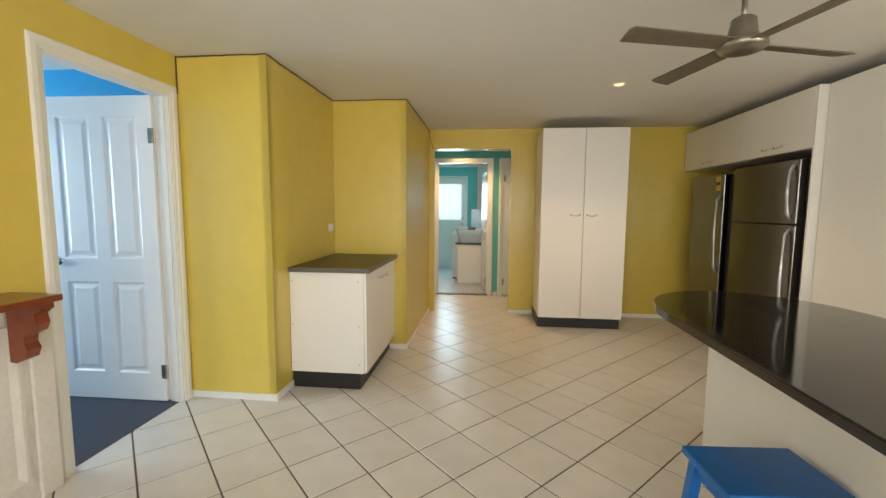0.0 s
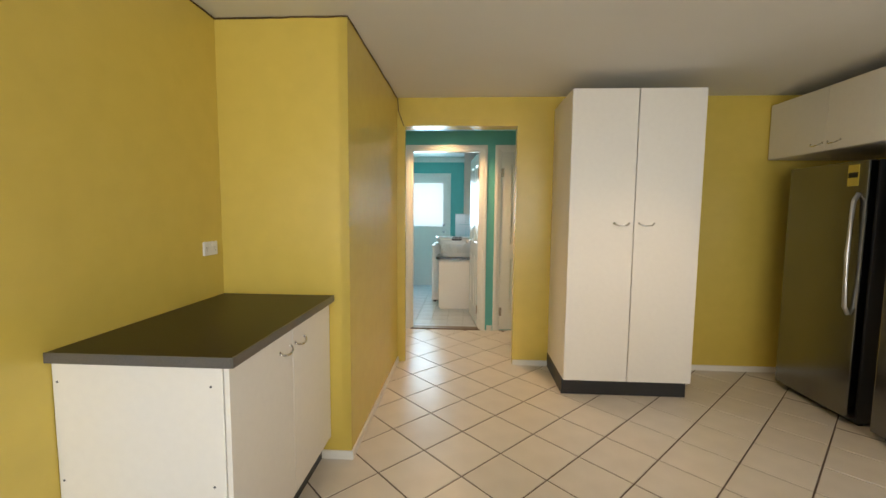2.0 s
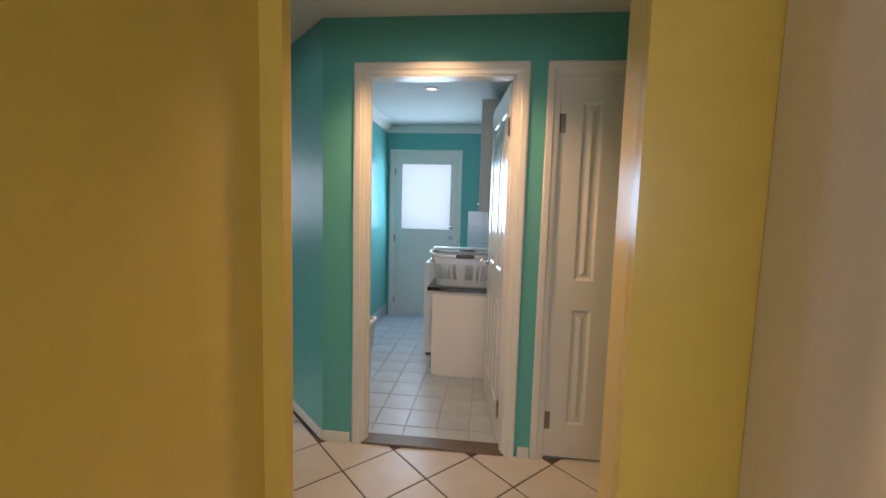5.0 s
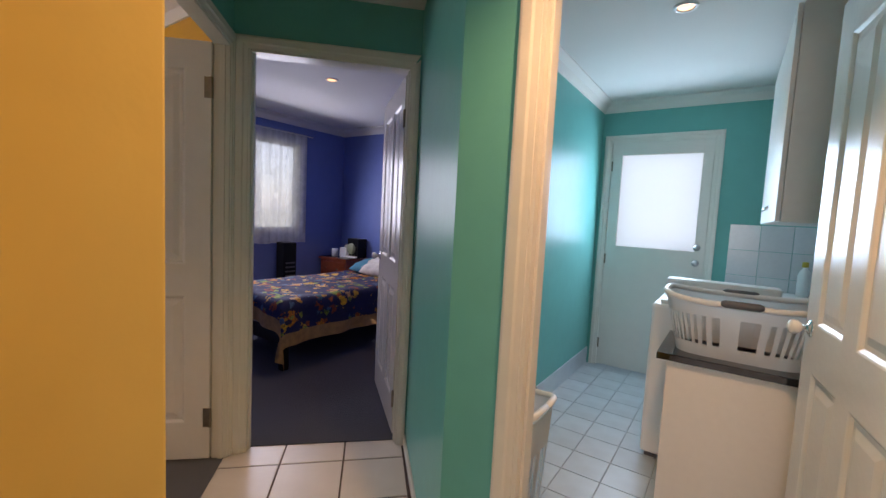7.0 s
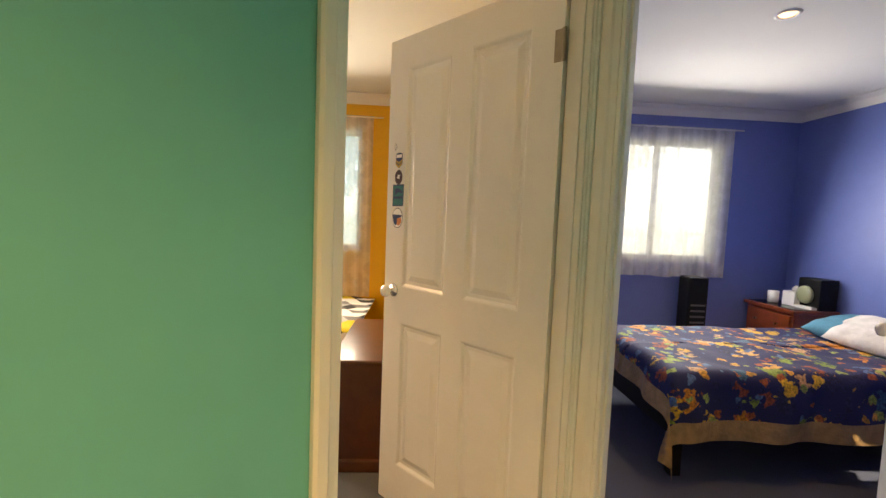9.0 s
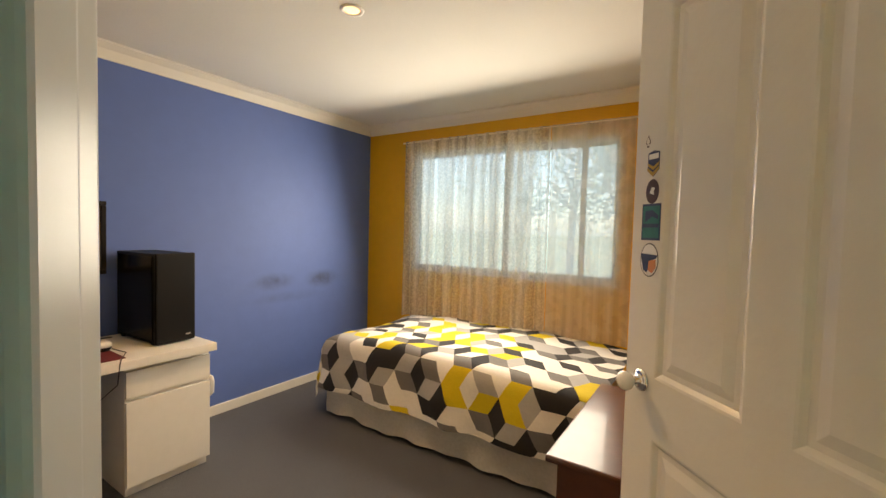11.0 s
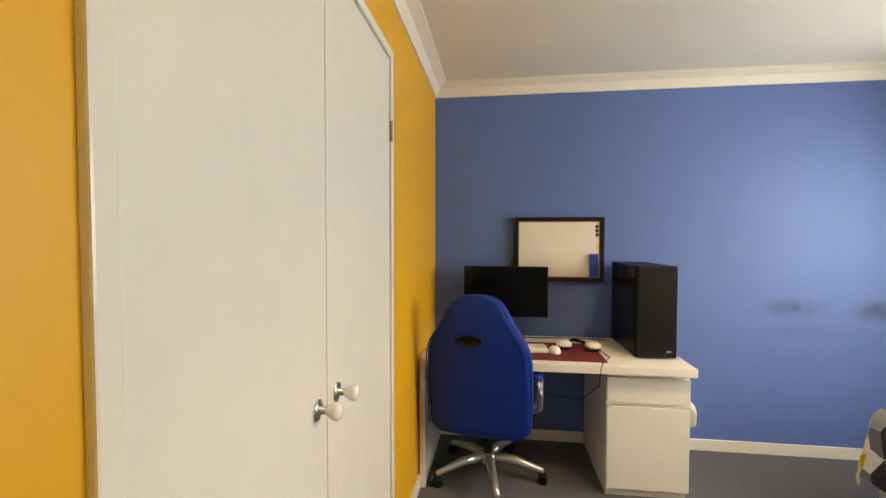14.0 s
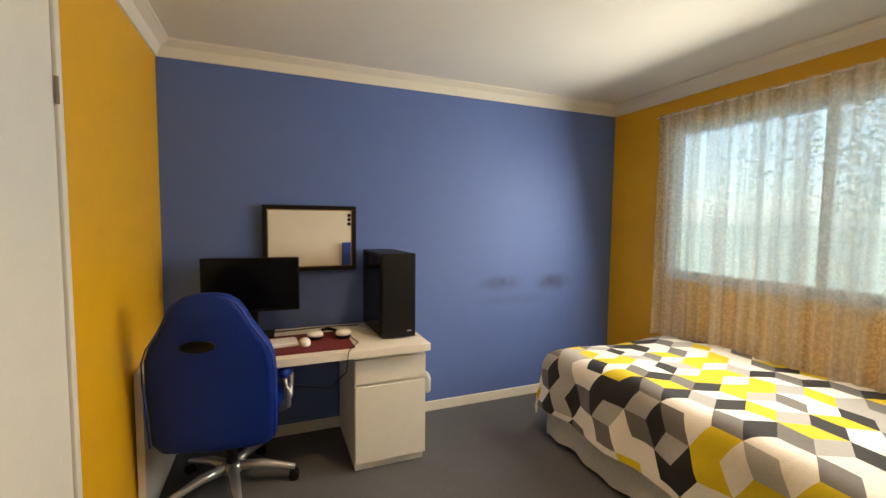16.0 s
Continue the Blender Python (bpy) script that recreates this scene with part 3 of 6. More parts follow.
# reveal of the opening, its linings coloured lighter as if lit from the hall
tagged(bx("jamb_lining_left", (-0.82, -0.70), (YF + 0.05, YH), (0, OPZ), M_YELLOW_LIT, None, 0.003), kind="structure")
tagged(bx("jamb_lining_right", (OPR + 0.012, OPR + 0.10), (YF + 0.05, YH), (0, OPZ), M_YELLOW_LIT, None, 0.003), kind="structure")
tagged(bx("head_opening", (-0.82, OPR + 0.10), (YF + 0.05, YH - 0.06), (OPZ, H), M_YELLOW, None, 0.0), kind="structure")

# skirting boards in the kitchen
for nm, a, b, s0, s1 in (("a", (XL, Y1), (XL, -3.3), 0.0, 0.02), ("b", (XN, Y1), (XL, Y1), -0.012, None), ("c", (XN, Y2), (XN, Y1), 0, None),
                         ("d", (XO, Y2), (XN, Y2), -0.012, None), ("e", (XO, YF), (XO, Y2), 0, None), ("g", (3.3, YF), (OPR, YF), 0, None)):
    strip("baseboard_" + nm, a, b, M_WHITE, 0.0, 0.05, 0.012, s0, s1)
# dark line where the left walls meet the ceiling
bm = bmesh.new()
for a, b in (((XL + 0.003, Y1 - 0.003), (XN + 0.003, Y1 - 0.003)), ((XN + 0.003, Y1), (XN + 0.003, Y2 - 0.003)), ((XN, Y2 - 0.003), (XO + 0.003, Y2 - 0.003)), ((XO + 0.003, Y2), (XO + 0.003, YF - 0.003))):
    m_, n_ = plan(a, b)
    k = 14
    pts = [m_ @ Vector((n_ * i / k, 0.002 * random.uniform(-1, 1), H - 0.006 + 0.0025 * random.uniform(-1, 1))) for i in range(k + 1)]
    tube(bm, pts, 0.0045, 6)
tube(bm, [(XL + 0.004, Y1 - 0.004, H - 0.005), (XL + 0.004, Y1 - 0.004, 2.17)], 0.0045, 6)
tube(bm, [(XO + 0.004, YF - 0.004, H - 0.005), (XO + 0.012, YF - 0.004, 2.30), (OPL - 0.01, YF - 0.004, OPZ)], 0.004, 6)
tagged(part("trim_ceiling_joint", bm, M_CABLE), kind="structure")

# ---- structure: hall ----
HC = (SH - YH, YH)                                      # corner of bedroom-door wall and hall wall
HI = at45(SH, DB)                                       # inner corner between the two bedroom doors
HA = at45(SA, DB)
HL = (SA - YL, YL)
XR = 1.11
wall("wall_hall_near_left", HC, (-0.82, YH), M_TEAL, t=0.06)
wall("wall_hall_over_opening", (-0.82, YH), (OPR + 0.10, YH), M_TEAL, z0=OPZ, t=0.06)
wall("wall_hall_near_right", (OPR + 0.10, YH), (XR, YH), M_TEAL, t=0.06)
m_hd = plan(HI, HC)
WD = m_hd[1]                                            # width of the bedroom-door wall
yo0, yo1 = (DB - 8.585) / R2, (DB - 7.305) / R2         # opening of the yellow bedroom door along it
wall("wall_hall_diagonal_door", HI, HC, M_TEAL, [(yo0, yo1, -1, HD + 0.005)], t=(SH - SD) / R2 / 2)
bo0, bo1 = (5.155 - SA) / -R2, (3.965 - SA) / -R2
wall("wall_hall_blue_door", HA, HI, M_TEAL, [(bo0, bo1, -1, HD + 0.005)], t=0.05)
wall("wall_hall_diagonal", HL, HA, M_TEAL, t=0.08, e1=0.05)
LDL, LDR = -0.715, 0.124
CDL, CDR = 0.325, 0.905
wall("wall_hall_laundry", (XR, YL), HL, M_TEAL, [(XR - LDR, XR - LDL, -1, HD + 0.005), (XR - CDR, XR - CDL, -1, HD + 0.005)], t=0.05)
wall("wall_hall_end", (XR, YH), (XR, YL), M_TEAL, [(0.12, 0.86, -1, 2.06)])
ceiling("ceiling_hall", [(HC[0] - 0.03, YH - 0.03), (XR + 0.05, YH - 0.03), (XR + 0.05, YL + 0.03), (HL[0] + 0.02, YL + 0.03), at45(SA + 0.03, DB + 0.04), at45(SH - 0.04, DB + 0.04)])
strip("baseboard_hall_a", HL, HA, M_WHITE, 0, 0.062, 0.012)
strip("baseboard_hall_b", (XR, YL), HL, M_WHITE, 0, 0.062, 0.012, XR - LDL + 0.07, XR - HL[0])
strip("baseboard_hall_c", (XR, YL), HL, M_WHITE, 0, 0.062, 0.012, XR - CDL + 0.062, XR - LDR - 0.075)
strip("baseboard_hall_d", HI, HC, M_WHITE, 0, 0.062, 0.012, yo1 + 0.062, WD)
strip("baseboard_hall_e", HC, (-0.71, YH), M_WHITE, 0, 0.062, 0.012)

# door frames
door_frame("door_1", (XR, YL), HL, XR - LDR, XR - LDL, HD, 0.10)
door_frame("door_2", (XR, YL), HL, XR - CDR, XR - CDL, HD, 0.10, both=False)
door_frame("door_3", HA, HI, bo0, bo1, HD, 0.10, sides=(0.04, 0.062))
door_frame("door_4", HI, HC, yo0, yo1, HD, (SH - SD) / R2, sides=(0.032, 0.042), back=0.016)
door_frame("door_5", (XL, Y1), (XL, -3.3), Y1 - 2.15, Y1 - 1.315, 2.15, 0.10)
door_frame("door_6", (XR, YH), (XR, YL), 0.12, 0.86, 2.055, 0.10, both=False)

# ---- structure: laundry ----
LX0, LX1, LY0, LY1 = -1.31, 0.62, YL + 0.10, 9.15
LDG = SA + 0.14
LNX = LDG - LY0
LNY = LDG - LX0
wall("wall_laundry_near", (LNX, LY0), (LX1, LY0), M_TEAL, [(LDL - LNX, LDR - LNX, -1, HD + 0.005)], t=0.05)
wall("wall_laundry_diagonal", (LX0, LNY), (LNX, LY0), M_TEAL, t=0.05)
wall("wall_laundry_left", (LX0, LY1), (LX0, LNY), M_TEAL, [(LY1 - 7.71, LY1 - 6.93, -1, 2.06)])
BDL, BDR = -1.235, -0.405
wall("wall_laundry_back", (LX1, LY1), (LX0, LY1), M_TEAL, [(LX1 - BDR, LX1 - BDL, -1, 2.09)], e0=0.05, e1=0.05, t=0.09)
wall("wall_laundry_right", (LX1, LY0), (LX1, LY1), M_TEAL)
ceiling("ceiling_laundry", [(LX0 - 0.04, LNY - 0.03), (LNX - 0.03, YL + 0.06), (LX1 + 0.04, YL + 0.06), (LX1 + 0.04, LY1 + 0.1), (LX0 - 0.04, LY1 + 0.1)])
cornice("cornice_laundry", [(LX0, LNY), (LNX, LY0), (LX1, LY0), (LX1, LY1), (LX0, LY1)])
door_frame("door_7", (LX1, LY1), (LX0, LY1), LX1 - BDR, LX1 - BDL, 2.085, 0.09, both=False, arch=0.05)
door_frame("door_8", (LX0, LY1), (LX0, LY0), LY1 - 7.71, LY1 - 6.93, 2.055, 0.05, both=False)
strip("tile_skirting_left", (LX0, LY1), (LX0, LY0), M_LTILE, 0, 0.15, 0.010, 0.0, LY1 - 7.78, 0.002)
strip("tile_skirting_back", (LX1, LY1), (LX0, LY1), M_LTILE, 0, 0.15, 0.010, 0.0, LX1 - BDR - 0.05, 0.002)

# ---- structure: yellow bedroom ----
YB = 2.745                                              # blue feature wall
XD = -1.58                                              # wardrobe wall
YC = SD - XD                                            # corner of wardrobe wall and diagonal wall
YN = 6.22                                               # wall between the bedrooms
WF0, WF1 = 3.97, 5.245                                  # wardrobe frame
wall("wall_bedroom_blue", (XW - 0.05, YB), (XD + 0.05, YB), M_BLUE)
wall("wall_bedroom_wardrobe", (XD, YB), (XD, YC), M_AMBER, [(WF0 + 0.012 - YB, WF1 - 0.012 - YB, -1, 2.085)], e1=0.03)
DI = at45(SD, DB - 0.02)
wall("wall_bedroom_diagonal", (XD, YC), DI, M_AMBER, [((7.305 + XD - YC) / R2, (8.585 + XD - YC) / R2, -1, HD + 0.005)], t=(SH - SD) / R2 / 2)
wall("wall_bedroom_north", (DI[0] + 0.02, YN), (XW - 0.05, YN), M_AMBER)
YWN0, YWN1, YWZ0, YWZ1 = 3.32, 5.17, 1.03, 2.12
wall("wall_bedroom_window", (XW, YN), (XW, YB), M_AMBER, [(YN - YWN1, YN - YWN0, YWZ0, YWZ1)], t=0.12)
ceiling("ceiling_yellow_bedroom", [(XW - 0.1, YB - 0.04), (XD + 0.04, YB - 0.04), (XD + 0.04, YC + 0.02), at45(SD + 0.04, DB), (DI[0] + 0.04, YN + 0.03), (XW - 0.1, YN + 0.03)])
ceiling("ceiling_wardrobe", [(XD + 0.045, Y2 + 0.06), (XO - 0.035, Y2 + 0.06), (XO - 0.035, YH - 0.06), (XD + 0.045, YH - 0.06)])
cornice("cornice_yellow_bedroom", [(XW, YN), (XW, YB), (XD, YB), (XD, YC), DI, (DI[0], YN)])
strip("baseboard_bedroom_blue", (XW, YB), (XD, YB), M_WHITE, 0, 0.075, 0.014)
strip("baseboard_bedroom_wardrobe", (XD, YB), (XD, YC), M_WHITE, 0, 0.075, 0.014, 0, WF0 - YB - 0.01)

# ---- structure: blue bedroom ----
UY0, UY1 = YN + 0.10, 9.13
BI = at45(SA + 0.02, DB + 0.14)
BJ = at45(3.90, DB + 0.14)
wall("wall_indigo_north", (-1.6, UY1), (XU - 0.05, UY1), M_INDIGO)
BWN0, BWN1, BWZ0, BWZ1 = 7.27, 8.41, 1.05, 2.12
wall("wall_indigo_window", (XU, UY1), (XU, UY0), M_INDIGO, [(UY1 - BWN1, UY1 - BWN0, BWZ0, BWZ1)], t=0.12)
wall("wall_indigo_south", (XU - 0.05, UY0), (BJ[0], UY0), M_INDIGO)
wall("wall_indigo_door", BJ, BI, M_INDIGO, [((3.965 - 3.9) / R2, (5.155 - 3.9) / R2, -1, HD + 0.005)], t=0.05)
wall("wall_indigo_east", (-1.62, BI[1] - 0.1), (-1.62, UY1), M_INDIGO)
ceiling("ceiling_blue_bedroom", [(XU - 0.1, UY0 - 0.04), (BJ[0], UY0 - 0.04), at45(SA + 0.1, DB + 0.1), (-1.5, UY1 + 0.05), (XU - 0.1, UY1 + 0.05)])
cornice("cornice_blue_bedroom", [(-1.62, UY1), (XU, UY1), (XU, UY0), (BJ[0] - 0.1, UY0)], closed=False)
strip("baseboard_indigo_a", (XU, UY1), (XU, UY0), M_WHITE, 0, 0.07, 0.014)
strip("baseboard_indigo_b", (-1.62, UY1), (XU, UY1), M_WHITE, 0, 0.07, 0.014)

# ---- structure: cyan room beside the kitchen ----
wall("wall_cyan_north", (XL - 0.10, 2.42), (-4.6, 2.42), M_CYAN)
# unseen opening in the west wall, added behind the fill lamp
wall("wall_cyan_west", (-4.6, 2.42), (-4.6, 0.0), M_CYAN, [(0.5, 1.7, 0.9, 2.1)])
wall("wall_cyan_south", (-4.6, 0.0), (XL - 0.1, 0.0), M_CYAN)
wall("wall_cyan_east", (XL - 0.10, 0.0), (XL - 0.10, 2.42), M_CYAN, [(1.315, 2.15, -1, 2.155)])
tagged(bx("ceiling_cyan_room", (-4.7, XL - 0.1), (-0.1, 2.45), (H, H + 0.1), M_CEIL, None, 0), kind="structure")

# ---- floors ----
tagged(bx("floor_kitchen", (XL - 0.03, 3.4), (-3.4, YH + 0.9), (-0.08, -0.004), M_GROUT, None, 0), kind="structure")
bm = bmesh.new()
extrude_poly(bm, [(XR + 0.1, YH), (XR + 0.1, YL + 0.05), (HL[0], YL + 0.05), at45(SA + 0.05, DB + 0.07), at45(SH - 0.05, DB + 0.07), at45(SH - 0.06, SH - 2 * HC[0])], -0.09, -0.0045)
tagged(part("floor_hall", bm, M_GROUT), kind="structure")
tagged(bx("floor_laundry", (LX0 - 0.1, LX1 + 0.1), (YL + 0.05, LY1 + 0.1), (-0.08, -0.006), M_LGROUT, None, 0), kind="structure")
bm = bmesh.new()
extrude_poly(bm, [(XW - 0.1, YB - 0.1), (XD + 0.6, YB - 0.1), (XD + 0.6, 5.2), (SD + 0.08 - 5.2, 5.2), at45(SD + 0.08, DB), (at45(SD + 0.08, DB)[0], YN + 0.05), (XW - 0.1, YN + 0.05)], -0.07, 0.004)
tagged(part("floor_yellow_bedroom", bm, M_CARPET), kind="structure")
bm = bmesh.new()
extrude_poly(bm, [(XU - 0.1, YN + 0.05), at45(3.9, DB + 0.07), at45(SA + 0.02, DB + 0.07), (-1.6, UY1 + 0.1), (XU - 0.1, UY1 + 0.1)], -0.07, 0.005)
tagged(part("floor_blue_bedroom", bm, M_CARPET2), kind="structure")
tagged(bx("floor_cyan_room", (-4.7, XL - 0.03), (-0.1, 2.45), (-0.07, 0.004), M_CARPET2, None, 0), kind="structure")
tagged(bx("trim_laundry_sill", (LDL, LDR), (YL - 0.01, YL + 0.10), (-0.01, 0.014), mat("worn brown metal threshold", (0.20, 0.15, 0.11), 0.45, 0.4, grain=0.3), None, 0.004), kind="structure")

# ---- outdoors ----
tagged(bx("ground", (-400, 400), (-400, 400), (-0.6, -0.35), mat("dry lawn", (0.16, 0.17, 0.06), 0.95, grain=0.5, grain_scale=4, stain=0.4, stain_scale=0.3), None, 0), kind="structure")

for nm, lx, ly, pw in LAMPS:
    downlight(lx, ly)

# ---- doors ----
def leaf_pose(x, y, degrees):
    return Matrix.Translation((x, y, 0.008)) @ Matrix.Rotation(radians(degrees), 4, 'Z')


hx, hy = at45(SD - 0.010, 8.560)
yellow_leaf = door_leaf("bedroom_door", leaf_pose(hx, hy, 223.8), 0.84, 2.10, "open white four-panel door with badge stickers near its knob", hinge_zs=(0.226, 1.885), hinge_face=1)
hx, hy = at45(5.135, DB + 0.15)
door_leaf("bedroom_door", leaf_pose(hx, hy, 141), 0.81, 2.10, "open white four-panel door propped by a wooden wedge", hinge_face=1)
door_leaf("laundry_door", leaf_pose(LDR - 0.022, YL + 0.105, 96.5), 0.79, 2.10, "open white four-panel laundry door with porcelain knob", hinge_face=1)
door_leaf("closet_door", leaf_pose(CDL + 0.02, YL + 0.03, 0), CDR - CDL - 0.04, 2.10, "closed white four-panel closet door with porcelain knob")
door_leaf("side_room_door", leaf_pose(XL - 0.105, 2.125, 181), 0.82, 2.125, "open white four-panel door into the cyan room", hinge_face=1)
door_leaf("bathroom_door", leaf_pose(XR + 0.03, YH + 0.14, 90), 0.70, 2.035, "closed white four-panel door at the hall end")
door_leaf("toilet_door", leaf_pose(LX0 - 0.025, 7.69, 270), 0.74, 2.035, "closed white four-panel door in the laundry wall")

# ---- kitchen: small cabinet ----
def base_cabinet():
    root = thing("base_cabinet", Matrix.Translation((XN, 2.47, 0)), "white laminate two-door base cabinet against the yellow wall", "cabinet")
    w, d = 0.60, 0.985
    bx("body", (0.003, w - 0.02), (0.0, d), (0.13, 0.91), M_LAM, root, 0.002)
    bx("kickboard", (0.003, w - 0.055), (0.012, d - 0.003), (0.0, 0.13), M_BLACK, root, 0.002)
    for y0, y1, hy_ in ((0.004, d / 2 - 0.003, d / 2 - 0.075), (d / 2 + 0.003, d - 0.004, d / 2 + 0.075)):
        dr = bx("cabinet_door", (w - 0.018, w), (y0, y1), (0.135, 0.905), M_LAM, root, 0.002)
        bow_handle(dr, Matrix.Translation((w, hy_, 0.825)) @ Matrix.Rotation(math.pi / 2, 4, 'Z'))
    for z in (0.20, 0.5, 0.84):
        for x in (0.02, w - 0.06):
            bm = bmesh.new()
            lathe(bm, [(0.004, 0), (0.004, 0.002)], 8, Matrix.Translation((x, 0.0, z)) @ Matrix.Rotation(math.pi / 2, 4, 'X'))
            part("screw_cap", bm, M_GREYPL, root)
    return root


base_cabinet()
top = thing("benchtop", Matrix.Translation((XN, 2.45, 0.911)), "dark laminate benchtop with grey edge on the small cabinet", "benchtop")
bx("slab", (0.002, 0.622), (0.003, 1.006), (0.0, 0.033), M_BENCH, top, 0.003)
bx("edge_strip", (0.622, 0.628), (0.0, 1.006), (-0.001, 0.034), M_BENCH_EDGE, top, 0.001)
bx("edge_strip", (0.002, 0.622), (-0.003, 0.003), (-0.001, 0.034), M_BENCH_EDGE, top, 0.001)


def power_point(m):
    root = thing("power_point", m, "white double power outlet plate on the yellow wall", "power outlet")
    bx("plate", (-0.058, 0.058), (-0.010, 0.0), (-0.036, 0.036), M_PLASTIC, root, 0.004)
    for s in (-1, 1):
        bx("switch", (s * 0.012 - 0.005, s * 0.012 + 0.005), (-0.014, -0.009), (0.012, 0.026), M_PLASTIC, root, 0.001)
        bm = bmesh.new()
        for dx, dz in ((-0.006, 0.004), (0.006, 0.004), (0, -0.010)):
            add_box(bm, s * 0.034 + dx - 0.001, s * 0.034 + dx + 0.001, -0.0105, -0.0095, dz - 0.004, dz + 0.004)
        part("socket", bm, M_GREYPL, root)
    return root


power_point(Matrix.Translation((XN, 3.34, 1.205)) @ Matrix.Rotation(math.pi / 2, 4, 'Z'))


# ---- kitchen: pantry ----
def pantry():
    root = thing("pantry_cupboard", Matrix.Translation((0.708, 4.39, 0)), "tall white two-door pantry cupboard with black kickboard", "pantry")
    w, d = 0.948, 0.643
    bx("body", (0.0, w), (0.02, d), (0.125, 2.308), M_LAM, root, 0.002)
    bx("kickboard", (-0.004, w - 0.012), (0.045, d), (0, 0.125), M_BLACK, root, 0.002)
    for x0, x1, hx_ in ((0.001, w / 2 - 0.004, w / 2 - 0.09), (w / 2 + 0.004, w - 0.001, w / 2 + 0.09)):
        dr = bx("cabinet_door", (x0, x1), (0.0, 0.018), (0.128, 2.306), M_LAM, root, 0.002)
        bow_handle(dr, Matrix.Translation((hx_, 0.0, 1.335)))
    return root


pantry()

# ---- kitchen: fridge wall ----
XF = 2.52
def wall_cabinet(y0, y1, name="wall_cabinet"):
    root = thing(name, Matrix.Translation((XF, y0, 1.872)), "white laminate wall cabinet above the fridge recess", "cabinet", "cabinets over the fridges")
    n = y1 - y0
    bx("body", (0.02, 0.76), (0.0, n), (0.0, 0.457), M_LAM, root, 0.002)
    for a, b, h_ in ((0.002, n / 2 - 0.002, n / 2 - 0.075), (n / 2 + 0.002, n - 0.002, n / 2 + 0.075)):
        dr = bx("cabinet_door", (0.0, 0.018), (a, b), (0.002, 0.455), M_LAM, root, 0.002)
        bow_handle(dr, Matrix.Translation((0.0, h_, 0.06)) @ Matrix.Rotation(-math.pi / 2, 4, 'Z'))
    return root


wall_cabinet(3.87, YF - 0.016)
wall_cabinet(2.945, 3.866)
endp = thing("end_panel", Matrix.Translation((XF, 2.925, 0)), "tall plain white laminate end panel beside the fridge", "panel")
bx("board", (0, 0.77), (0, 0.018), (0, 2.33), M_LAM, endp, 0.002)
sep = thing("end_panel", Matrix.Translation((XF, 2.0, 0)), "tall plain white laminate cupboard side next to the fridges", "panel")
bx("board", (0.07, 0.77), (0, 0.918), (0, 2.33), M_LAM, sep, 0.002)


def fridge(y0, y1, h, split, label, handle_low, xfront):
    root = thing("fridge", Matrix.Translation((xfront, y0, 0)), label, "fridge", "fridges in the recess")
    w = y1 - y0
    bx("body", (0.065, 0.70), (0, w), (0.02, h), M_FRSIDE, root, 0.004)
    bx("kick_grille", (0.09, 0.12), (0.01, w - 0.01), (0.0, 0.05), M_BLACK, root, 0.002)
    doors = [(0.055, h)] if not split else [(0.055, split - 0.005), (split + 0.005, h)]
    for i, (z0, z1) in enumerate(doors):
        dr = bx("fridge_door", (0.0, 0.058), (0.002, w - 0.002), (z0, z1), M_STEEL, root, 0.008)
        bm = bmesh.new()
        hz0, hz1 = (0.75, 1.55) if not split else ((z0 + 0.35, z1 - 0.03) if i == 0 else (z0 + 0.03, z1 - 0.04))
        hy_ = 0.06
        pts = [(-0.001, hy_, hz0), (-0.028, hy_, hz0 + 0.05), (-0.040, hy_, (hz0 + hz1) / 2), (-0.028, hy_, hz1 - 0.05), (-0.001, hy_, hz1)]
        tube(bm, pts, 0.014, 10)
        part("handle", bm, M_SILVER, dr, "curved silver handle", True)
    return root


fr = fridge(4.06, 4.72, 1.765, 0, "upright brushed steel freezer with curved silver handle", True, 2.50)
bx("energy_label", (-0.003, 0.0), (0.07, 0.15), (1.60, 1.74), mat("yellow energy sticker", (0.55, 0.42, 0.06), 0.5), fr, 0, "yellow and black energy rating sticker")
bx("energy_label_band", (-0.004, -0.003), (0.075, 0.145), (1.655, 1.69), M_BLACK, fr, 0)
fridge(3.02, 3.90, 1.80, 1.285, "wide brushed steel fridge with top freezer", True, 2.50)


# ---- kitchen: breakfast bar ----
def bar():
    root = thing("breakfast_bar", Matrix.Translation((0, 0, 0)), "black polished breakfast bar with rounded end on a white base", "breakfast bar")
    pts = [(0.93, -1.6), (1.87, -1.6), (1.87, 1.45)]
    for i in range(1, 24):
        a = math.pi * i / 24
        pts.append((1.40 + 0.47 * math.cos(a), 1.45 + 0.60 * math.sin(a) ** 0.9))
    pts.append((0.93, 1.45))
    bm = bmesh.new()
    extrude_poly(bm, pts, 0.885, 0.92)
    bmesh.ops.bevel(bm, geom=[e for e in bm.edges if abs(e.verts[0].co.z - e.verts[1].co.z) < 1e-5], offset=0.006, segments=2, affect='EDGES')
    part("top", bm, M_GRANITE, root)
    bx("base", (1.36, 1.80), (-1.58, 1.92), (0.0, 0.885), M_LAM, root, 0.003, "white painted base")
    return root


bar()


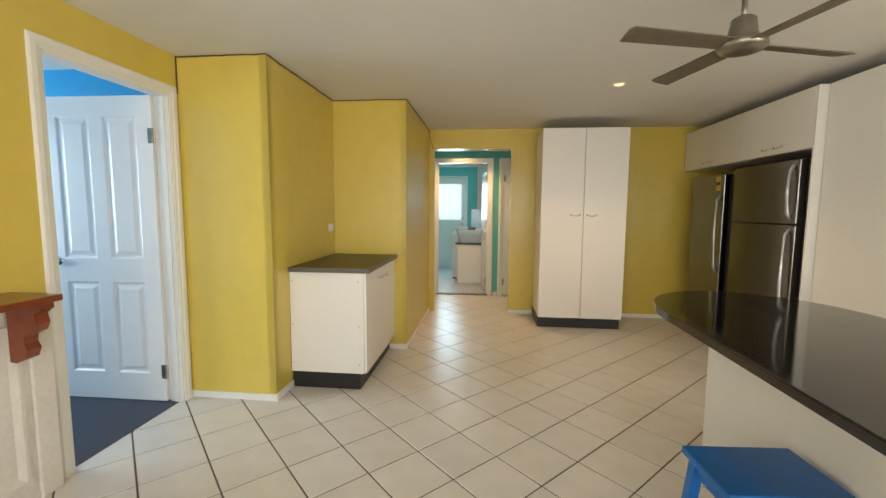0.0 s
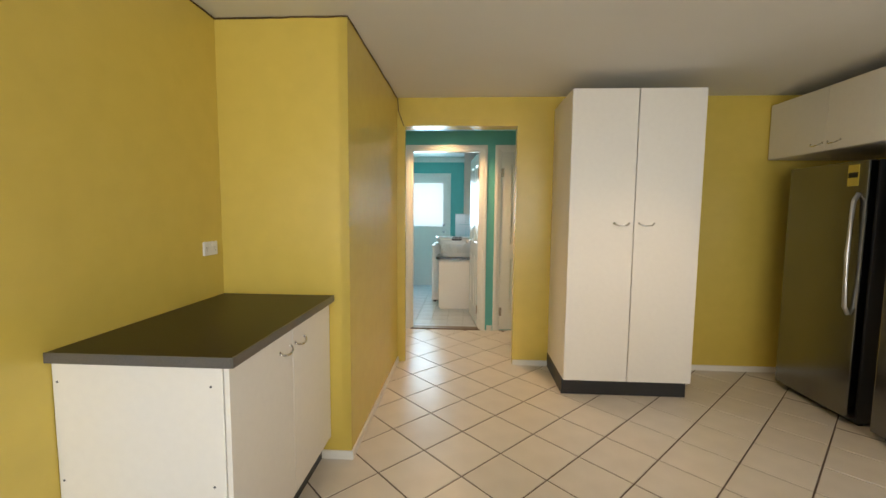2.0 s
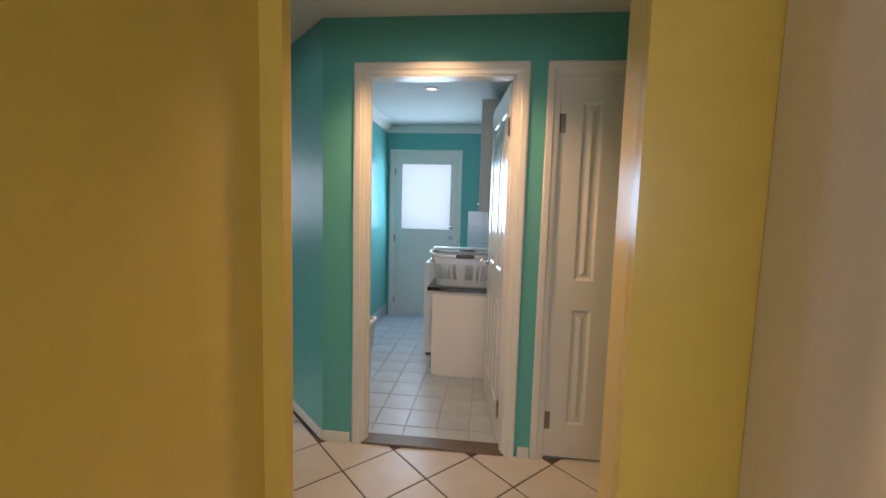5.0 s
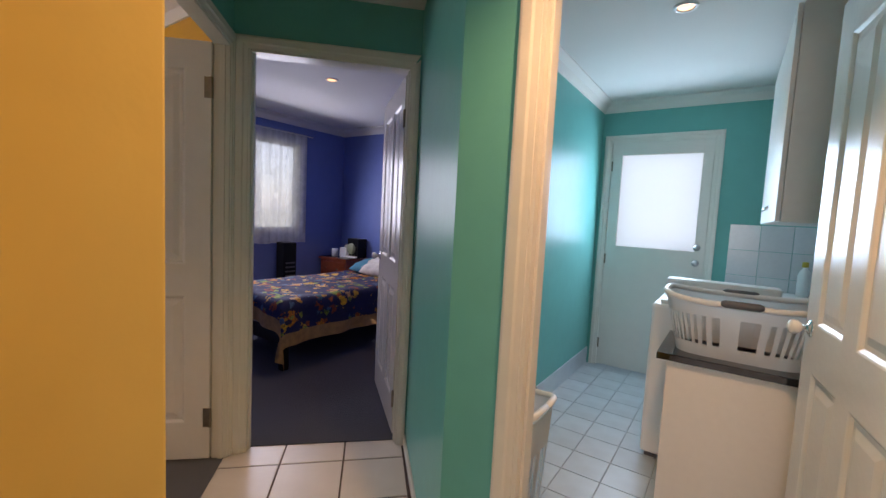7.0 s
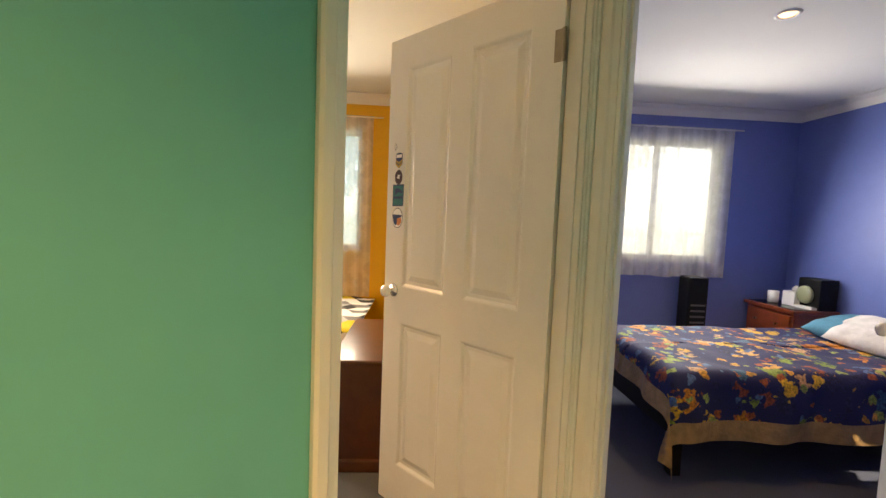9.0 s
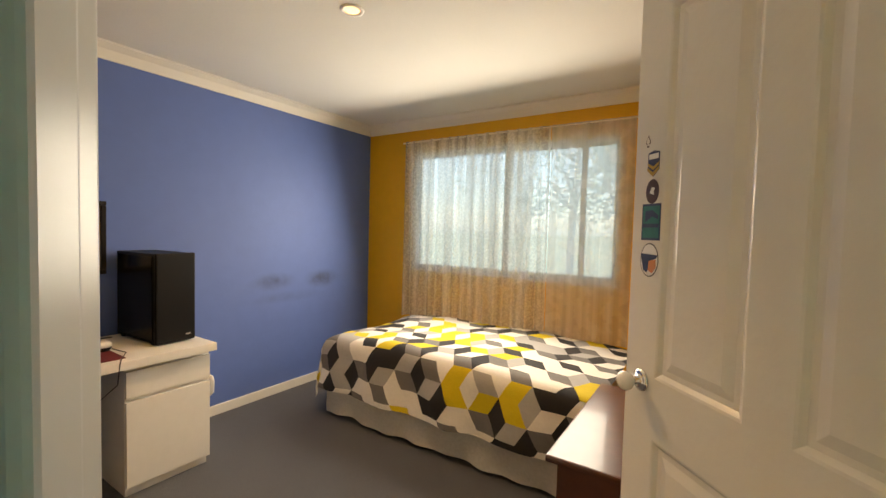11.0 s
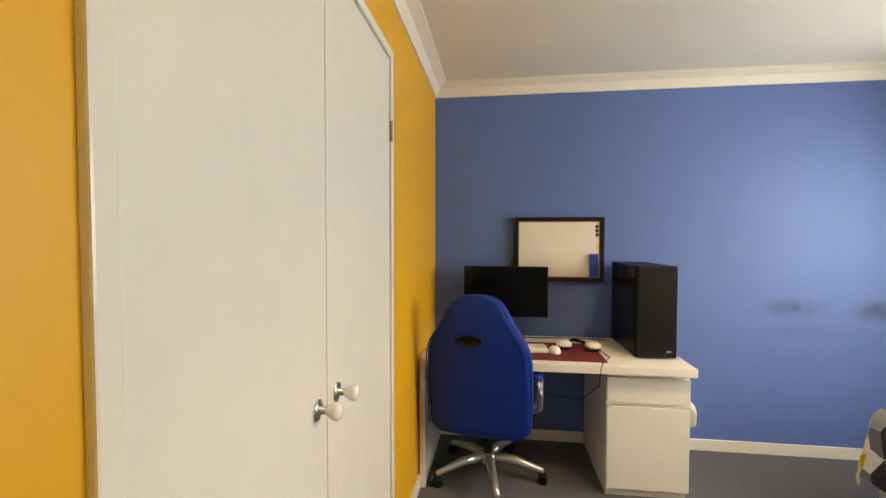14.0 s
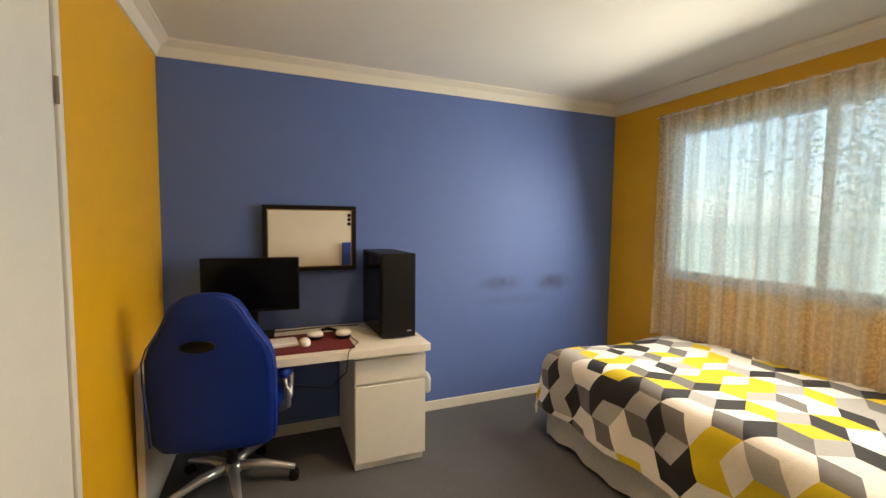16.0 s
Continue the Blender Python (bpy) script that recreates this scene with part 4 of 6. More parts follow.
def fan():
    root = thing("ceiling_fan", Matrix.Translation((1.27, 1.64, 2.17)), "four-blade brushed metal ceiling fan at rest", "ceiling fan")
    bm = bmesh.new()
    lathe(bm, [(0.06, 0.25), (0.055, 0.235), (0.03, 0.215)], 24)
    part("canopy", bm, M_FAN, root, "", True)
    bm = bmesh.new()
    lathe(bm, [(0.013, 0.10), (0.013, 0.225)], 12)
    part("downrod", bm, M_FAN, root, "", True)
    bm = bmesh.new()
    lathe(bm, [(0.035, 0.125), (0.05, 0.115), (0.062, 0.045), (0.066, 0.04), (0.066, 0.02), (0.10, 0.012), (0.105, -0.01), (0.09, -0.028), (0.05, -0.036), (0.01, -0.038)], 32)
    part("motor_housing", bm, M_FAN, root, "", True)
    for k, a in enumerate((197, 104, 17, 284)):
        bm = bmesh.new()
        ring = [(0.09, -0.045), (0.60, -0.055), (0.612, 0.03), (0.595, 0.055), (0.09, 0.05)]
        q = Matrix.Rotation(radians(a), 4, 'Z') @ Matrix.Rotation(radians(11), 4, 'X')
        lo = [bm.verts.new(q @ Vector((x, y, -0.003))) for x, y in ring]
        hi = [bm.verts.new(q @ Vector((x, y, 0.003))) for x, y in ring]
        bm.faces.new(lo[::-1])
        bm.faces.new(hi)
        for i in range(len(ring)):
            j = (i + 1) % len(ring)
            bm.faces.new((lo[i], lo[j], hi[j], hi[i]))
        part("blade", bm, M_BLADE, root)
    return root


fan()


def stool():
    root = thing("step_stool", Matrix.Translation((1.11, 1.02, 0)) @ Matrix.Rotation(radians(4), 4, 'Z'), "blue painted wooden stool with worn seat", "stool")
    bx("seat", (-0.21, 0.21), (-0.15, 0.15), (0.42, 0.45), M_STOOL, root, 0.006)
    for sx in (-1, 1):
        for sy in (-1, 1):
            bm = bmesh.new()
            t_ = [Vector((sx * 0.165 + a, sy * 0.11 + b, 0.42)) for a, b in ((-.02, -.02), (.02, -.02), (.02, .02), (-.02, .02))]
            g = [Vector((sx * 0.20 + a, sy * 0.14 + b, 0.0)) for a, b in ((-.02, -.02), (.02, -.02), (.02, .02), (-.02, .02))]
            lo, hi = [bm.verts.new(v) for v in g], [bm.verts.new(v) for v in t_]
            bm.faces.new(lo[::-1])
            bm.faces.new(hi)
            for i in range(4):
                bm.faces.new((lo[i], lo[(i + 1) % 4], hi[(i + 1) % 4], hi[i]))
            part("leg", bm, M_STOOL, root)
        bx("apron", (sx * 0.165 - 0.009, sx * 0.165 + 0.009), (-0.10, 0.10), (0.35, 0.42), M_STOOL, root, 0.002)
    for sy in (-1, 1):
        bx("apron", (-0.15, 0.15), (sy * 0.11 - 0.009, sy * 0.11 + 0.009), (0.35, 0.42), M_STOOL, root, 0.002)


stool()


# ---- kitchen: timber servery shelf on cream panelling ----
def servery():
    root = thing("servery_bar", Matrix.Translation((XL, 1.24, 0)), "cream panelled bar front with red timber shelf on carved corbels", "bar")
    bx("panelling", (0.0, 0.035), (-1.5, 0.0), (0.0, 0.955), M_CREAM, root, 0.004)
    for y0 in (-0.115, -0.76, -1.4):
        bx("pilaster", (0.035, 0.055), (y0, y0 + 0.10), (0.0, 0.955), M_CREAM, root, 0.006)
    for y0, y1 in ((-0.62, -0.15), (-1.28, -0.80)):
        bm = bmesh.new()
        nested(bm, y0, y1, 0.10, 0.86, [(0, 0), (0.0, 0.014), (0.02, 0.014), (0.05, 0.004)], 0.0, 1)
        ob = part("panel", bm, M_CREAM, root)
        ob.matrix_basis = Matrix(((0, -1, 0, 0.035), (1, 0, 0, 0), (0, 0, 1, 0), (0, 0, 0, 1)))
    bx("shelf", (0.0, 0.262), (-1.5, -0.13), (0.975, 1.005), M_REDWOOD, root, 0.005, "red stained timber shelf")
    for y0 in (-0.20, -0.80):
        bm = bmesh.new()
        prof = [(0.055, 0.975), (0.225, 0.975), (0.225, 0.945), (0.19, 0.92), (0.20, 0.88), (0.185, 0.845), (0.135, 0.82), (0.13, 0.79), (0.145, 0.76), (0.13, 0.72), (0.085, 0.70), (0.055, 0.705)]
        for yy in (y0, y0 + 0.06):
            bm.faces.new([bm.verts.new((x, yy, z)) for x, z in prof])
        bm.verts.ensure_lookup_table()
        n = len(prof)
        for i in range(n):
            j = (i + 1) % n
            bm.faces.new((bm.verts[i], bm.verts[j], bm.verts[n + j], bm.verts[n + i]))
        part("corbel", bm, M_REDWOOD, root, "carved red timber corbel")


servery()


# ---- yellow bedroom: wardrobe, switch, badges ----
def wardrobe():
    root = thing("built_in_wardrobe", Matrix.Translation((XD, 0, 0)), "built-in wardrobe with two plain cream doors and porcelain knobs", "wardrobe")
    z1 = 2.085
    bx("frame_side", (-0.014, 0.05), (WF1 - 0.035, WF1), (0, z1 + 0.035), M_WHITE, root, 0.004)
    bx("frame_side", (-0.014, 0.05), (WF0, WF0 + 0.035), (0, z1 + 0.035), M_WHITE, root, 0.004)
    bx("frame_head", (-0.014, 0.05), (WF0 + 0.035, WF1 - 0.035), (z1, z1 + 0.035), M_WHITE, root, 0.004)
    ys = 4.625
    for y0, y1, ky, hy_ in ((WF0 + 0.037, ys - 0.002, 4.565, WF0 + 0.036), (ys + 0.002, WF1 - 0.037, 4.685, WF1 - 0.036)):
        dr = bx("wardrobe_door", (-0.004, 0.018), (y0, y1), (0.012, z1 - 0.003), M_DOOR, root, 0.002)
        bm = bmesh.new()
        q = Matrix.Translation((-0.004, ky, 0.975)) @ Matrix.Rotation(-math.pi / 2, 4, 'Y')
        lathe(bm, [(0.026, 0), (0.026, 0.004), (0.018, 0.007), (0.009, 0.010), (0.009, 0.03)], 20, q)
        part("knob_rose", bm, M_CHROME, dr, "chrome rose", True)
        bm = bmesh.new()
        lathe(bm, [(0.009, 0.022), (0.013, 0.03), (0.020, 0.04), (0.022, 0.05), (0.018, 0.058), (0.008, 0.062)], 20, q)
        part("knob", bm, M_PORC, dr, "white porcelain knob", True)
        for hz in (0.25, 1.80):
            bm = bmesh.new()
            lathe(bm, [(0.006, hz - 0.04), (0.006, hz + 0.04)], 10, Matrix.Translation((-0.012, hy_, 0)))
            part("hinge", bm, M_HINGE, dr, "tarnished hinge")
    return root


wardrobe()


def light_switch(m, label, hw=0.058):
    root = thing("light_switch", m, label, "light switch")
    bx("mounting_block", (-hw, hw), (-0.018, 0.0), (-0.036, 0.036), M_PLASTIC, root, 0.003)
    bx("plate", (-hw + 0.0005, hw - 0.0005), (-0.024, -0.0175), (-0.0355, 0.0355), M_PLASTIC, root, 0.003)
    bx("rocker", (-0.006, 0.006), (-0.031, -0.023), (-0.005, 0.006), M_PLASTIC, root, 0.002)
    for dz in (-0.015, 0.013):
        bx("mark", (-0.004, 0.004), (-0.0245, -0.024), (dz - 0.001, dz + 0.001), M_GREYPL, root, 0)
    return root


sx, sy = at45(SD, 7.105)
light_switch(Matrix.Translation((sx, sy, 1.40)) @ Matrix.Rotation(radians(-45), 4, 'Z') @ Matrix.Diagonal((1.2, 1.2, 1.25, 1)), "white switch on a mounting block on the amber wall", 0.062)
light_switch(Matrix.Translation((-1.25, YH, 1.43)) @ Matrix.Rotation(radians(180), 4, 'Z')  , "white switch on a mounting block on the green wall")

M_BADGE_TEAL = mat("teal sticker", (0.01, 0.16, 0.16), 0.5, grain=0.4, grain_scale=40)
M_BADGE_DARK = mat("dark maroon sticker", (0.05, 0.02, 0.025), 0.5)
M_BADGE_BLUE = mat("navy sticker", (0.02, 0.04, 0.12), 0.5, grain=0.5, grain_scale=60)
M_BADGE_GOLD = mat("gold sticker", (0.45, 0.30, 0.05), 0.5)
M_BADGE_ORANGE = mat("orange sticker", (0.60, 0.22, 0.08), 0.5)


def disc(r, n=24):
    return [(r * math.cos(i * 2 * math.pi / n), r * math.sin(i * 2 * math.pi / n)) for i in range(n)]


def badge(z, rx, rz, shapes, label, xoff=0.07):
    """Flat sticker on the face of the bedroom door, near its free edge; shapes: (part name, material, outline in half sizes)."""
    root = tagged(new("sticker"), label, "sticker", "badge stickers on the door")
    root.matrix_world = yellow_leaf.matrix_world @ Matrix.Translation((0.835 - xoff, 0.0185, z))
    for k, (nm, mt, pts) in enumerate(shapes):
        bm = bmesh.new()
        lo = [bm.verts.new((x * rx, 0.0005 * k, z_ * rz)) for x, z_ in pts]
        hi = [bm.verts.new((x * rx, 0.0005 * k + 0.0007, z_ * rz)) for x, z_ in pts]
        bm.faces.new(lo)
        bm.faces.new(hi[::-1])
        for i in range(len(pts)):
            j = (i + 1) % len(pts)
            bm.faces.new((lo[i], lo[j], hi[j], hi[i]))
        part(nm, bm, mt, root)
    return root


def square(r):
    return [(-r, -r), (r, -r), (r, r), (-r, r)]


SPADE = [(0, 1), (0.35, 0.45), (0.85, 0.0), (0.8, -0.4), (0.35, -0.45), (0.12, -0.35), (0.4, -0.95), (-0.4, -0.95), (-0.12, -0.35), (-0.35, -0.45), (-0.8, -0.4), (-0.85, 0.0), (-0.35, 0.45)]
SHIELD = [(-1, 0.85), (0, 1), (1, 0.85), (1, -0.5), (0, -1), (-1, -0.5)]
badge(1.425, 0.036, 0.048, [("border", M_BADGE_BLUE, square(1)), ("field", M_BADGE_TEAL, square(0.88)),
                            ("emblem", M_BADGE_BLUE, [(0.6, 0.6), (-0.1, 0.65), (-0.8, 0.35), (-0.75, 0.15), (-0.1, 0.3), (0.35, 0.1), (0.6, 0.0)]),
                            ("band", M_BADGE_BLUE, [(-0.85, -0.3), (0.85, -0.3), (0.85, -0.1), (-0.85, -0.1)])], "teal square sticker with a dark emblem on the door")
badge(1.325, 0.035, 0.045, [("border", M_GREYPL, disc(1)), ("field", M_PLASTIC, disc(0.93)),
                            ("emblem", M_BADGE_BLUE, [(0.95, 0.35), (-0.95, 0.3), (-0.75, 0.1), (-0.3, 0.0), (0.2, -0.75), (0.6, -0.6), (0.8, -0.1)]),
                            ("patch", M_BADGE_ORANGE, [(0.0, -0.05), (-0.75, 0.05), (-0.8, -0.4), (-0.4, -0.75), (0.05, -0.6)])], "round white sticker with navy and orange emblem on the door")
badge(1.505, 0.025, 0.032, [("field", M_BADGE_DARK, disc(1)), ("emblem", M_PLASTIC, [(0.4, -0.1), (0.1, 0.35), (-0.4, 0.3), (-0.2, 0.0), (-0.3, -0.3), (0.1, -0.2)])],
      "small round maroon sticker with a white emblem on the door")
badge(1.578, 0.022, 0.034, [("border", M_BADGE_BLUE, SHIELD), ("title_band", M_PLASTIC, [(-0.82, 0.35), (0.82, 0.35), (0.82, 0.75), (-0.82, 0.75)]),
                            ("chevron", M_BADGE_GOLD, [(-1, -0.12), (0, -0.5), (1, -0.12), (1, 0.1), (0, -0.25), (-1, 0.1)]),
                            ("chevron", M_BADGE_GOLD, [(-1, -0.5), (0, -1), (1, -0.5), (1, -0.25), (0, -0.68), (-1, -0.25)])], "navy shield sticker with gold chevrons on the door")
badge(1.640, 0.011, 0.017, [("outline", M_BADGE_DARK, SPADE), ("field", M_DOOR, [(x * 0.72, z_ * 0.72) for x, z_ in SPADE])], "tiny spade outline sticker on the door", 0.045)


# ---- yellow bedroom: desk ----
def desk():
    root = thing("desk", Matrix.Translation((-1.585, 0, 0)), "white desk with one pedestal of drawer and cupboard", "desk")
    yb, yf = YB + 0.03, 3.40
    bx("tabletop", (-1.425, -0.035), (yb, yf), (0.679, 0.722), M_DESK, root, 0.003)
    bx("side_panel", (-0.036, -0.004), (yb, yf - 0.01), (0.0, 0.725), M_DESK, root, 0.003)
    bx("pedestal", (-1.415, -1.0), (yb, yf - 0.07), (0.05, 0.678), M_DESK, root, 0.002)
    bx("plinth", (-1.41, -1.005), (yb, yf - 0.085), (0.0, 0.05), M_DESK, root, 0.002)
    bx("drawer_front", (-1.413, -1.002), (yf - 0.07, yf - 0.052), (0.515, 0.65), M_DESK, root, 0.002)
    bx("cupboard_front", (-1.413, -1.002), (yf - 0.07, yf - 0.052), (0.055, 0.495), M_DESK, root, 0.002)
    return root


desk()
TOPZ = 0.722
dm = tagged(bx("desk_mat", (-2.59, -1.80), (2.96, 3.34), (TOPZ, TOPZ + 0.004), M_MAT, None, 0.001), "dark red desk mat lying on the white desk", "desk mat")


def monitor():
    root = thing("monitor", Matrix.Translation((-2.06, 2.92, TOPZ)) @ Matrix.Rotation(radians(-2), 4, 'Z'), "black widescreen monitor, switched off, on the desk", "monitor")
    bx("bezel", (-0.265, 0.265), (-0.02, 0.02), (0.155, 0.475), M_BLACKPL, root, 0.006)
    bx("screen", (-0.258, 0.258), (0.0195, 0.0225), (0.170, 0.468), M_GLOSSBL, root, 0.001)
    bx("stand_neck", (-0.03, 0.03), (-0.045, -0.02), (0.01, 0.30), M_BLACKPL, root, 0.004)
    bx("stand_foot", (-0.12, 0.12), (-0.11, 0.07), (0.0, 0.012), M_BLACKPL, root, 0.004)
    bx("power_light", (0.235, 0.24), (0.021, 0.0235), (0.158, 0.162), M_PLASTIC, root, 0)
    return root


monitor()


def tower():
    root = thing("computer_tower", Matrix.Translation((-2.855, 3.02, TOPZ)) @ Matrix.Rotation(radians(3), 4, 'Z'), "black computer tower with glass side standing on the desk", "computer")
    bx("case", (-0.105, 0.103), (-0.22, 0.20), (0.012, 0.505), M_BLACKPL, root, 0.005)
    bx("front_panel", (-0.105, 0.105), (0.20, 0.225), (0.008, 0.508), M_BLACKPL, root, 0.008, "ribbed black front panel")
    bx("glass_side", (0.103, 0.107), (-0.20, 0.185), (0.03, 0.49), M_GLOSSBL, root, 0.001, "tinted glass side panel")
    for x in (-0.08, 0.08):
        for y in (-0.18, 0.16):
            bx("foot", (x - 0.015, x + 0.015), (y - 0.015, y + 0.015), (0, 0.012), M_BLACKPL, root, 0.002)
    bx("front_badge", (-0.075, -0.05), (0.225, 0.227), (0.04, 0.047), M_SILVER, root, 0)
    return root


tower()


def keyboard():
    root = thing("keyboard", Matrix.Translation((-2.13, 3.16, TOPZ + 0.004)) @ Matrix.Rotation(radians(4), 4, 'Z'), "small white keyboard on the desk mat", "keyboard")
    bx("case", (-0.17, 0.17), (-0.06, 0.06), (0, 0.018), M_PLASTIC, root, 0.004)
    for r in range(4):
        for c in range(12):
            bx("key", (-0.158 + c * 0.0265, -0.158 + c * 0.0265 + 0.023), (-0.05 + r * 0.026, -0.05 + r * 0.026 + 0.022), (0.0175, 0.025), M_PLASTIC, root, 0)
    return root


keyboard()


def rounded_item(name, x, y, rx, ry, h, mt, label, category):
    bm = bmesh.new()
    lathe(bm, [(0.75, 0), (0.97, 0.12), (1.0, 0.35), (0.9, 0.72), (0.6, 0.94), (0.2, 1.0)], 20, Matrix.Translation((x, y, TOPZ + 0.004)) @ Matrix.Diagonal((rx, ry, h, 1)))
    return tagged(part(name, bm, mt, None, "", True), label, category)


rounded_item("computer_mouse", -2.335, 3.20, 0.033, 0.055, 0.038, M_PLASTIC, "white computer mouse on the dark red mat", "mouse")


def headphones(x, y):
    root = thing("headphones", Matrix.Translation((x, y, TOPZ + 0.004)), "white and black headphones lying on the desk", "headphones")
    for i, dx in enumerate((0.10, -0.06)):
        bm = bmesh.new()
        lathe(bm, [(0.038, 0), (0.045, 0.012), (0.045, 0.02)], 20, Matrix.Translation((dx, 0.02 * i, 0)) @ Matrix.Diagonal((1, 0.85, 1, 1)))
        part("ear_cushion", bm, M_BLACKPL, root, "black ear cushion", True)
        bm = bmesh.new()
        lathe(bm, [(0.046, 0.02), (0.046, 0.034), (0.036, 0.046), (0.015, 0.05)], 20, Matrix.Translation((dx, 0.02 * i, 0)) @ Matrix.Diagonal((1, 0.85, 1, 1)))
        part("ear_cup", bm, M_PLASTIC, root, "", True)
    bm = bmesh.new()
    tube(bm, [(0.10 - 0.16 * t_ / 10, 0.0 - 0.13 * math.sin(math.pi * t_ / 10), 0.022) for t_ in range(11)], 0.010, 8)
    part("headband", bm, M_BLACKPL, root, "black padded headband", True)


headphones(-2.50, 3.10)
bm = bmesh.new()
tube(bm, [(-2.600, 3.140, TOPZ + 0.01), (-2.620, 3.260, TOPZ + 0.008), (-2.560, 3.370, TOPZ + 0.008), (-2.540, 3.412, TOPZ), (-2.530, 3.410, 0.62), (-2.460, 3.300, 0.50), (-2.300, 3.000, 0.42), (-2.250, 2.800, 0.30)], 0.0025, 6)
tagged(part("cable", bm, M_BLACKPL, None, "", True), "thin dark headphone cable hanging off the desk", "cable")
bm = bmesh.new()
tube(bm, [(-2.120, 2.870, TOPZ + 0.006), (-2.300, 2.850, TOPZ + 0.005), (-2.480, 2.830, TOPZ + 0.005), (-2.700, 2.850, TOPZ + 0.005)], 0.003, 6)
tagged(part("cable", bm, M_BLACKPL, None, "", True), "thin dark monitor cable along the desk back", "cable")


bm = bmesh.new()
loft_pts = [(-3.035, 3.260, 0.38, 0.006, 0.03), (-3.040, 3.260, 0.40, 0.014, 0.05), (-3.040, 3.260, 0.47, 0.014, 0.055), (-3.035, 3.260, 0.50, 0.008, 0.05)]
rings_ = []
for cx_, cy_, cz_, ra, rb in loft_pts:
    rings_.append([bm.verts.new((cx_ + ra * math.cos(k_ * math.pi / 8), cy_ + rb * math.sin(k_ * math.pi / 8), cz_)) for k_ in range(16)])
for p_, q_ in zip(rings_, rings_[1:]):
    for k_ in range(16):
        bm.faces.new((p_[k_], p_[(k_ + 1) % 16], q_[(k_ + 1) % 16], q_[k_]))
bm.faces.new(rings_[0])
bm.faces.new(rings_[-1])
tagged(part("plastic_bag", bm, M_PLASTIC, None, "", True), "small white plastic bag hanging on the desk side", "bag")


# ---- yellow bedroom: whiteboard, chair ----
BOARD = Matrix.Translation((-2.41, YB + 0.012, 1.302)) @ Matrix.Rotation(radians(-1.2), 4, 'X')


def whiteboard():
    root = thing("whiteboard", BOARD, "small cream whiteboard in a dark wooden frame on the blue wall", "whiteboard")
    w, h, f_ = 0.29, 0.212, 0.026
    bx("frame", (-w, w), (0.001, 0.028), (h - f_, h), M_FRAME, root, 0.004)
    bx("frame", (-w, w), (0.001, 0.028), (-h, -h + f_), M_FRAME, root, 0.004)
    bx("frame", (-w, -w + f_), (0.001, 0.028), (-h + f_, h - f_), M_FRAME, root, 0.004)
    bx("frame", (w - f_, w), (0.001, 0.028), (-h + f_, h - f_), M_FRAME, root, 0.004)
    bx("liner", (-w + f_, w - f_), (0.004, 0.014), (-h + f_, h - f_), M_GOLD, root, 0.001, "thin tan inner edge")
    bx("writing_surface", (-w + f_ + 0.006, w - f_ - 0.006), (0.014, 0.017), (-h + f_ + 0.006, h - f_ - 0.006), M_BOARD, root, 0, "cream writing surface")
    return root


M_BOARD = mat("cream whiteboard enamel", (0.80, 0.75, 0.66), 0.3, grain=0.05, grain_scale=9, stain=0.06, stain_scale=5)
whiteboard()
for dz in (0.152, 0.124, 0.096):
    bm = bmesh.new()
    lathe(bm, [(0.010, 0), (0.011, 0.003), (0.010, 0.007), (0.006, 0.008)], 16, Matrix.Rotation(-math.pi / 2, 4, 'X'))
    ob = part("magnet", bm, M_BLACKPL, None, "", True)
    ob.matrix_world = BOARD @ Matrix.Translation((-0.243, 0.0172, dz))
    tagged(ob, "small round black magnet on the whiteboard", "magnet", "magnets on the whiteboard")
eraser = thing("whiteboard_eraser", BOARD @ Matrix.Translation((-0.223, 0.0172, -0.102)), "blue whiteboard eraser standing upright on the board", "eraser")
bx("felt_pad", (-0.026, 0.026), (0.0, 0.010), (-0.072, 0.072), M_GREYPL, eraser, 0.002, "grey felt pad")
bx("grip", (-0.028, 0.028), (0.010, 0.028), (-0.075, 0.075), mat("blue eraser plastic", (0.01, 0.05, 0.28), 0.4), eraser, 0.005)


def loft(bm, sections, n=28, power=2.6):
    """Superellipse sections (x, y, z, half width, half depth), joined upward."""
    rings = []
    for cx, cy, cz, a, b in sections:
        ring = []
        for i in range(n):
            t_ = 2 * math.pi * i / n
            c, s_ = math.cos(t_), math.sin(t_)
            ring.append(bm.verts.new((cx + a * math.copysign(abs(c) ** (2 / power), c), cy + b * math.copysign(abs(s_) ** (2 / power), s_), cz)))
        rings.append(ring)
    for p, q in zip(rings, rings[1:]):
        for i in range(n):
            bm.faces.new((p[i], p[(i + 1) % n], q[(i + 1) % n], q[i]))
    bm.faces.new(rings[0][::-1])
    bm.faces.new(rings[-1])


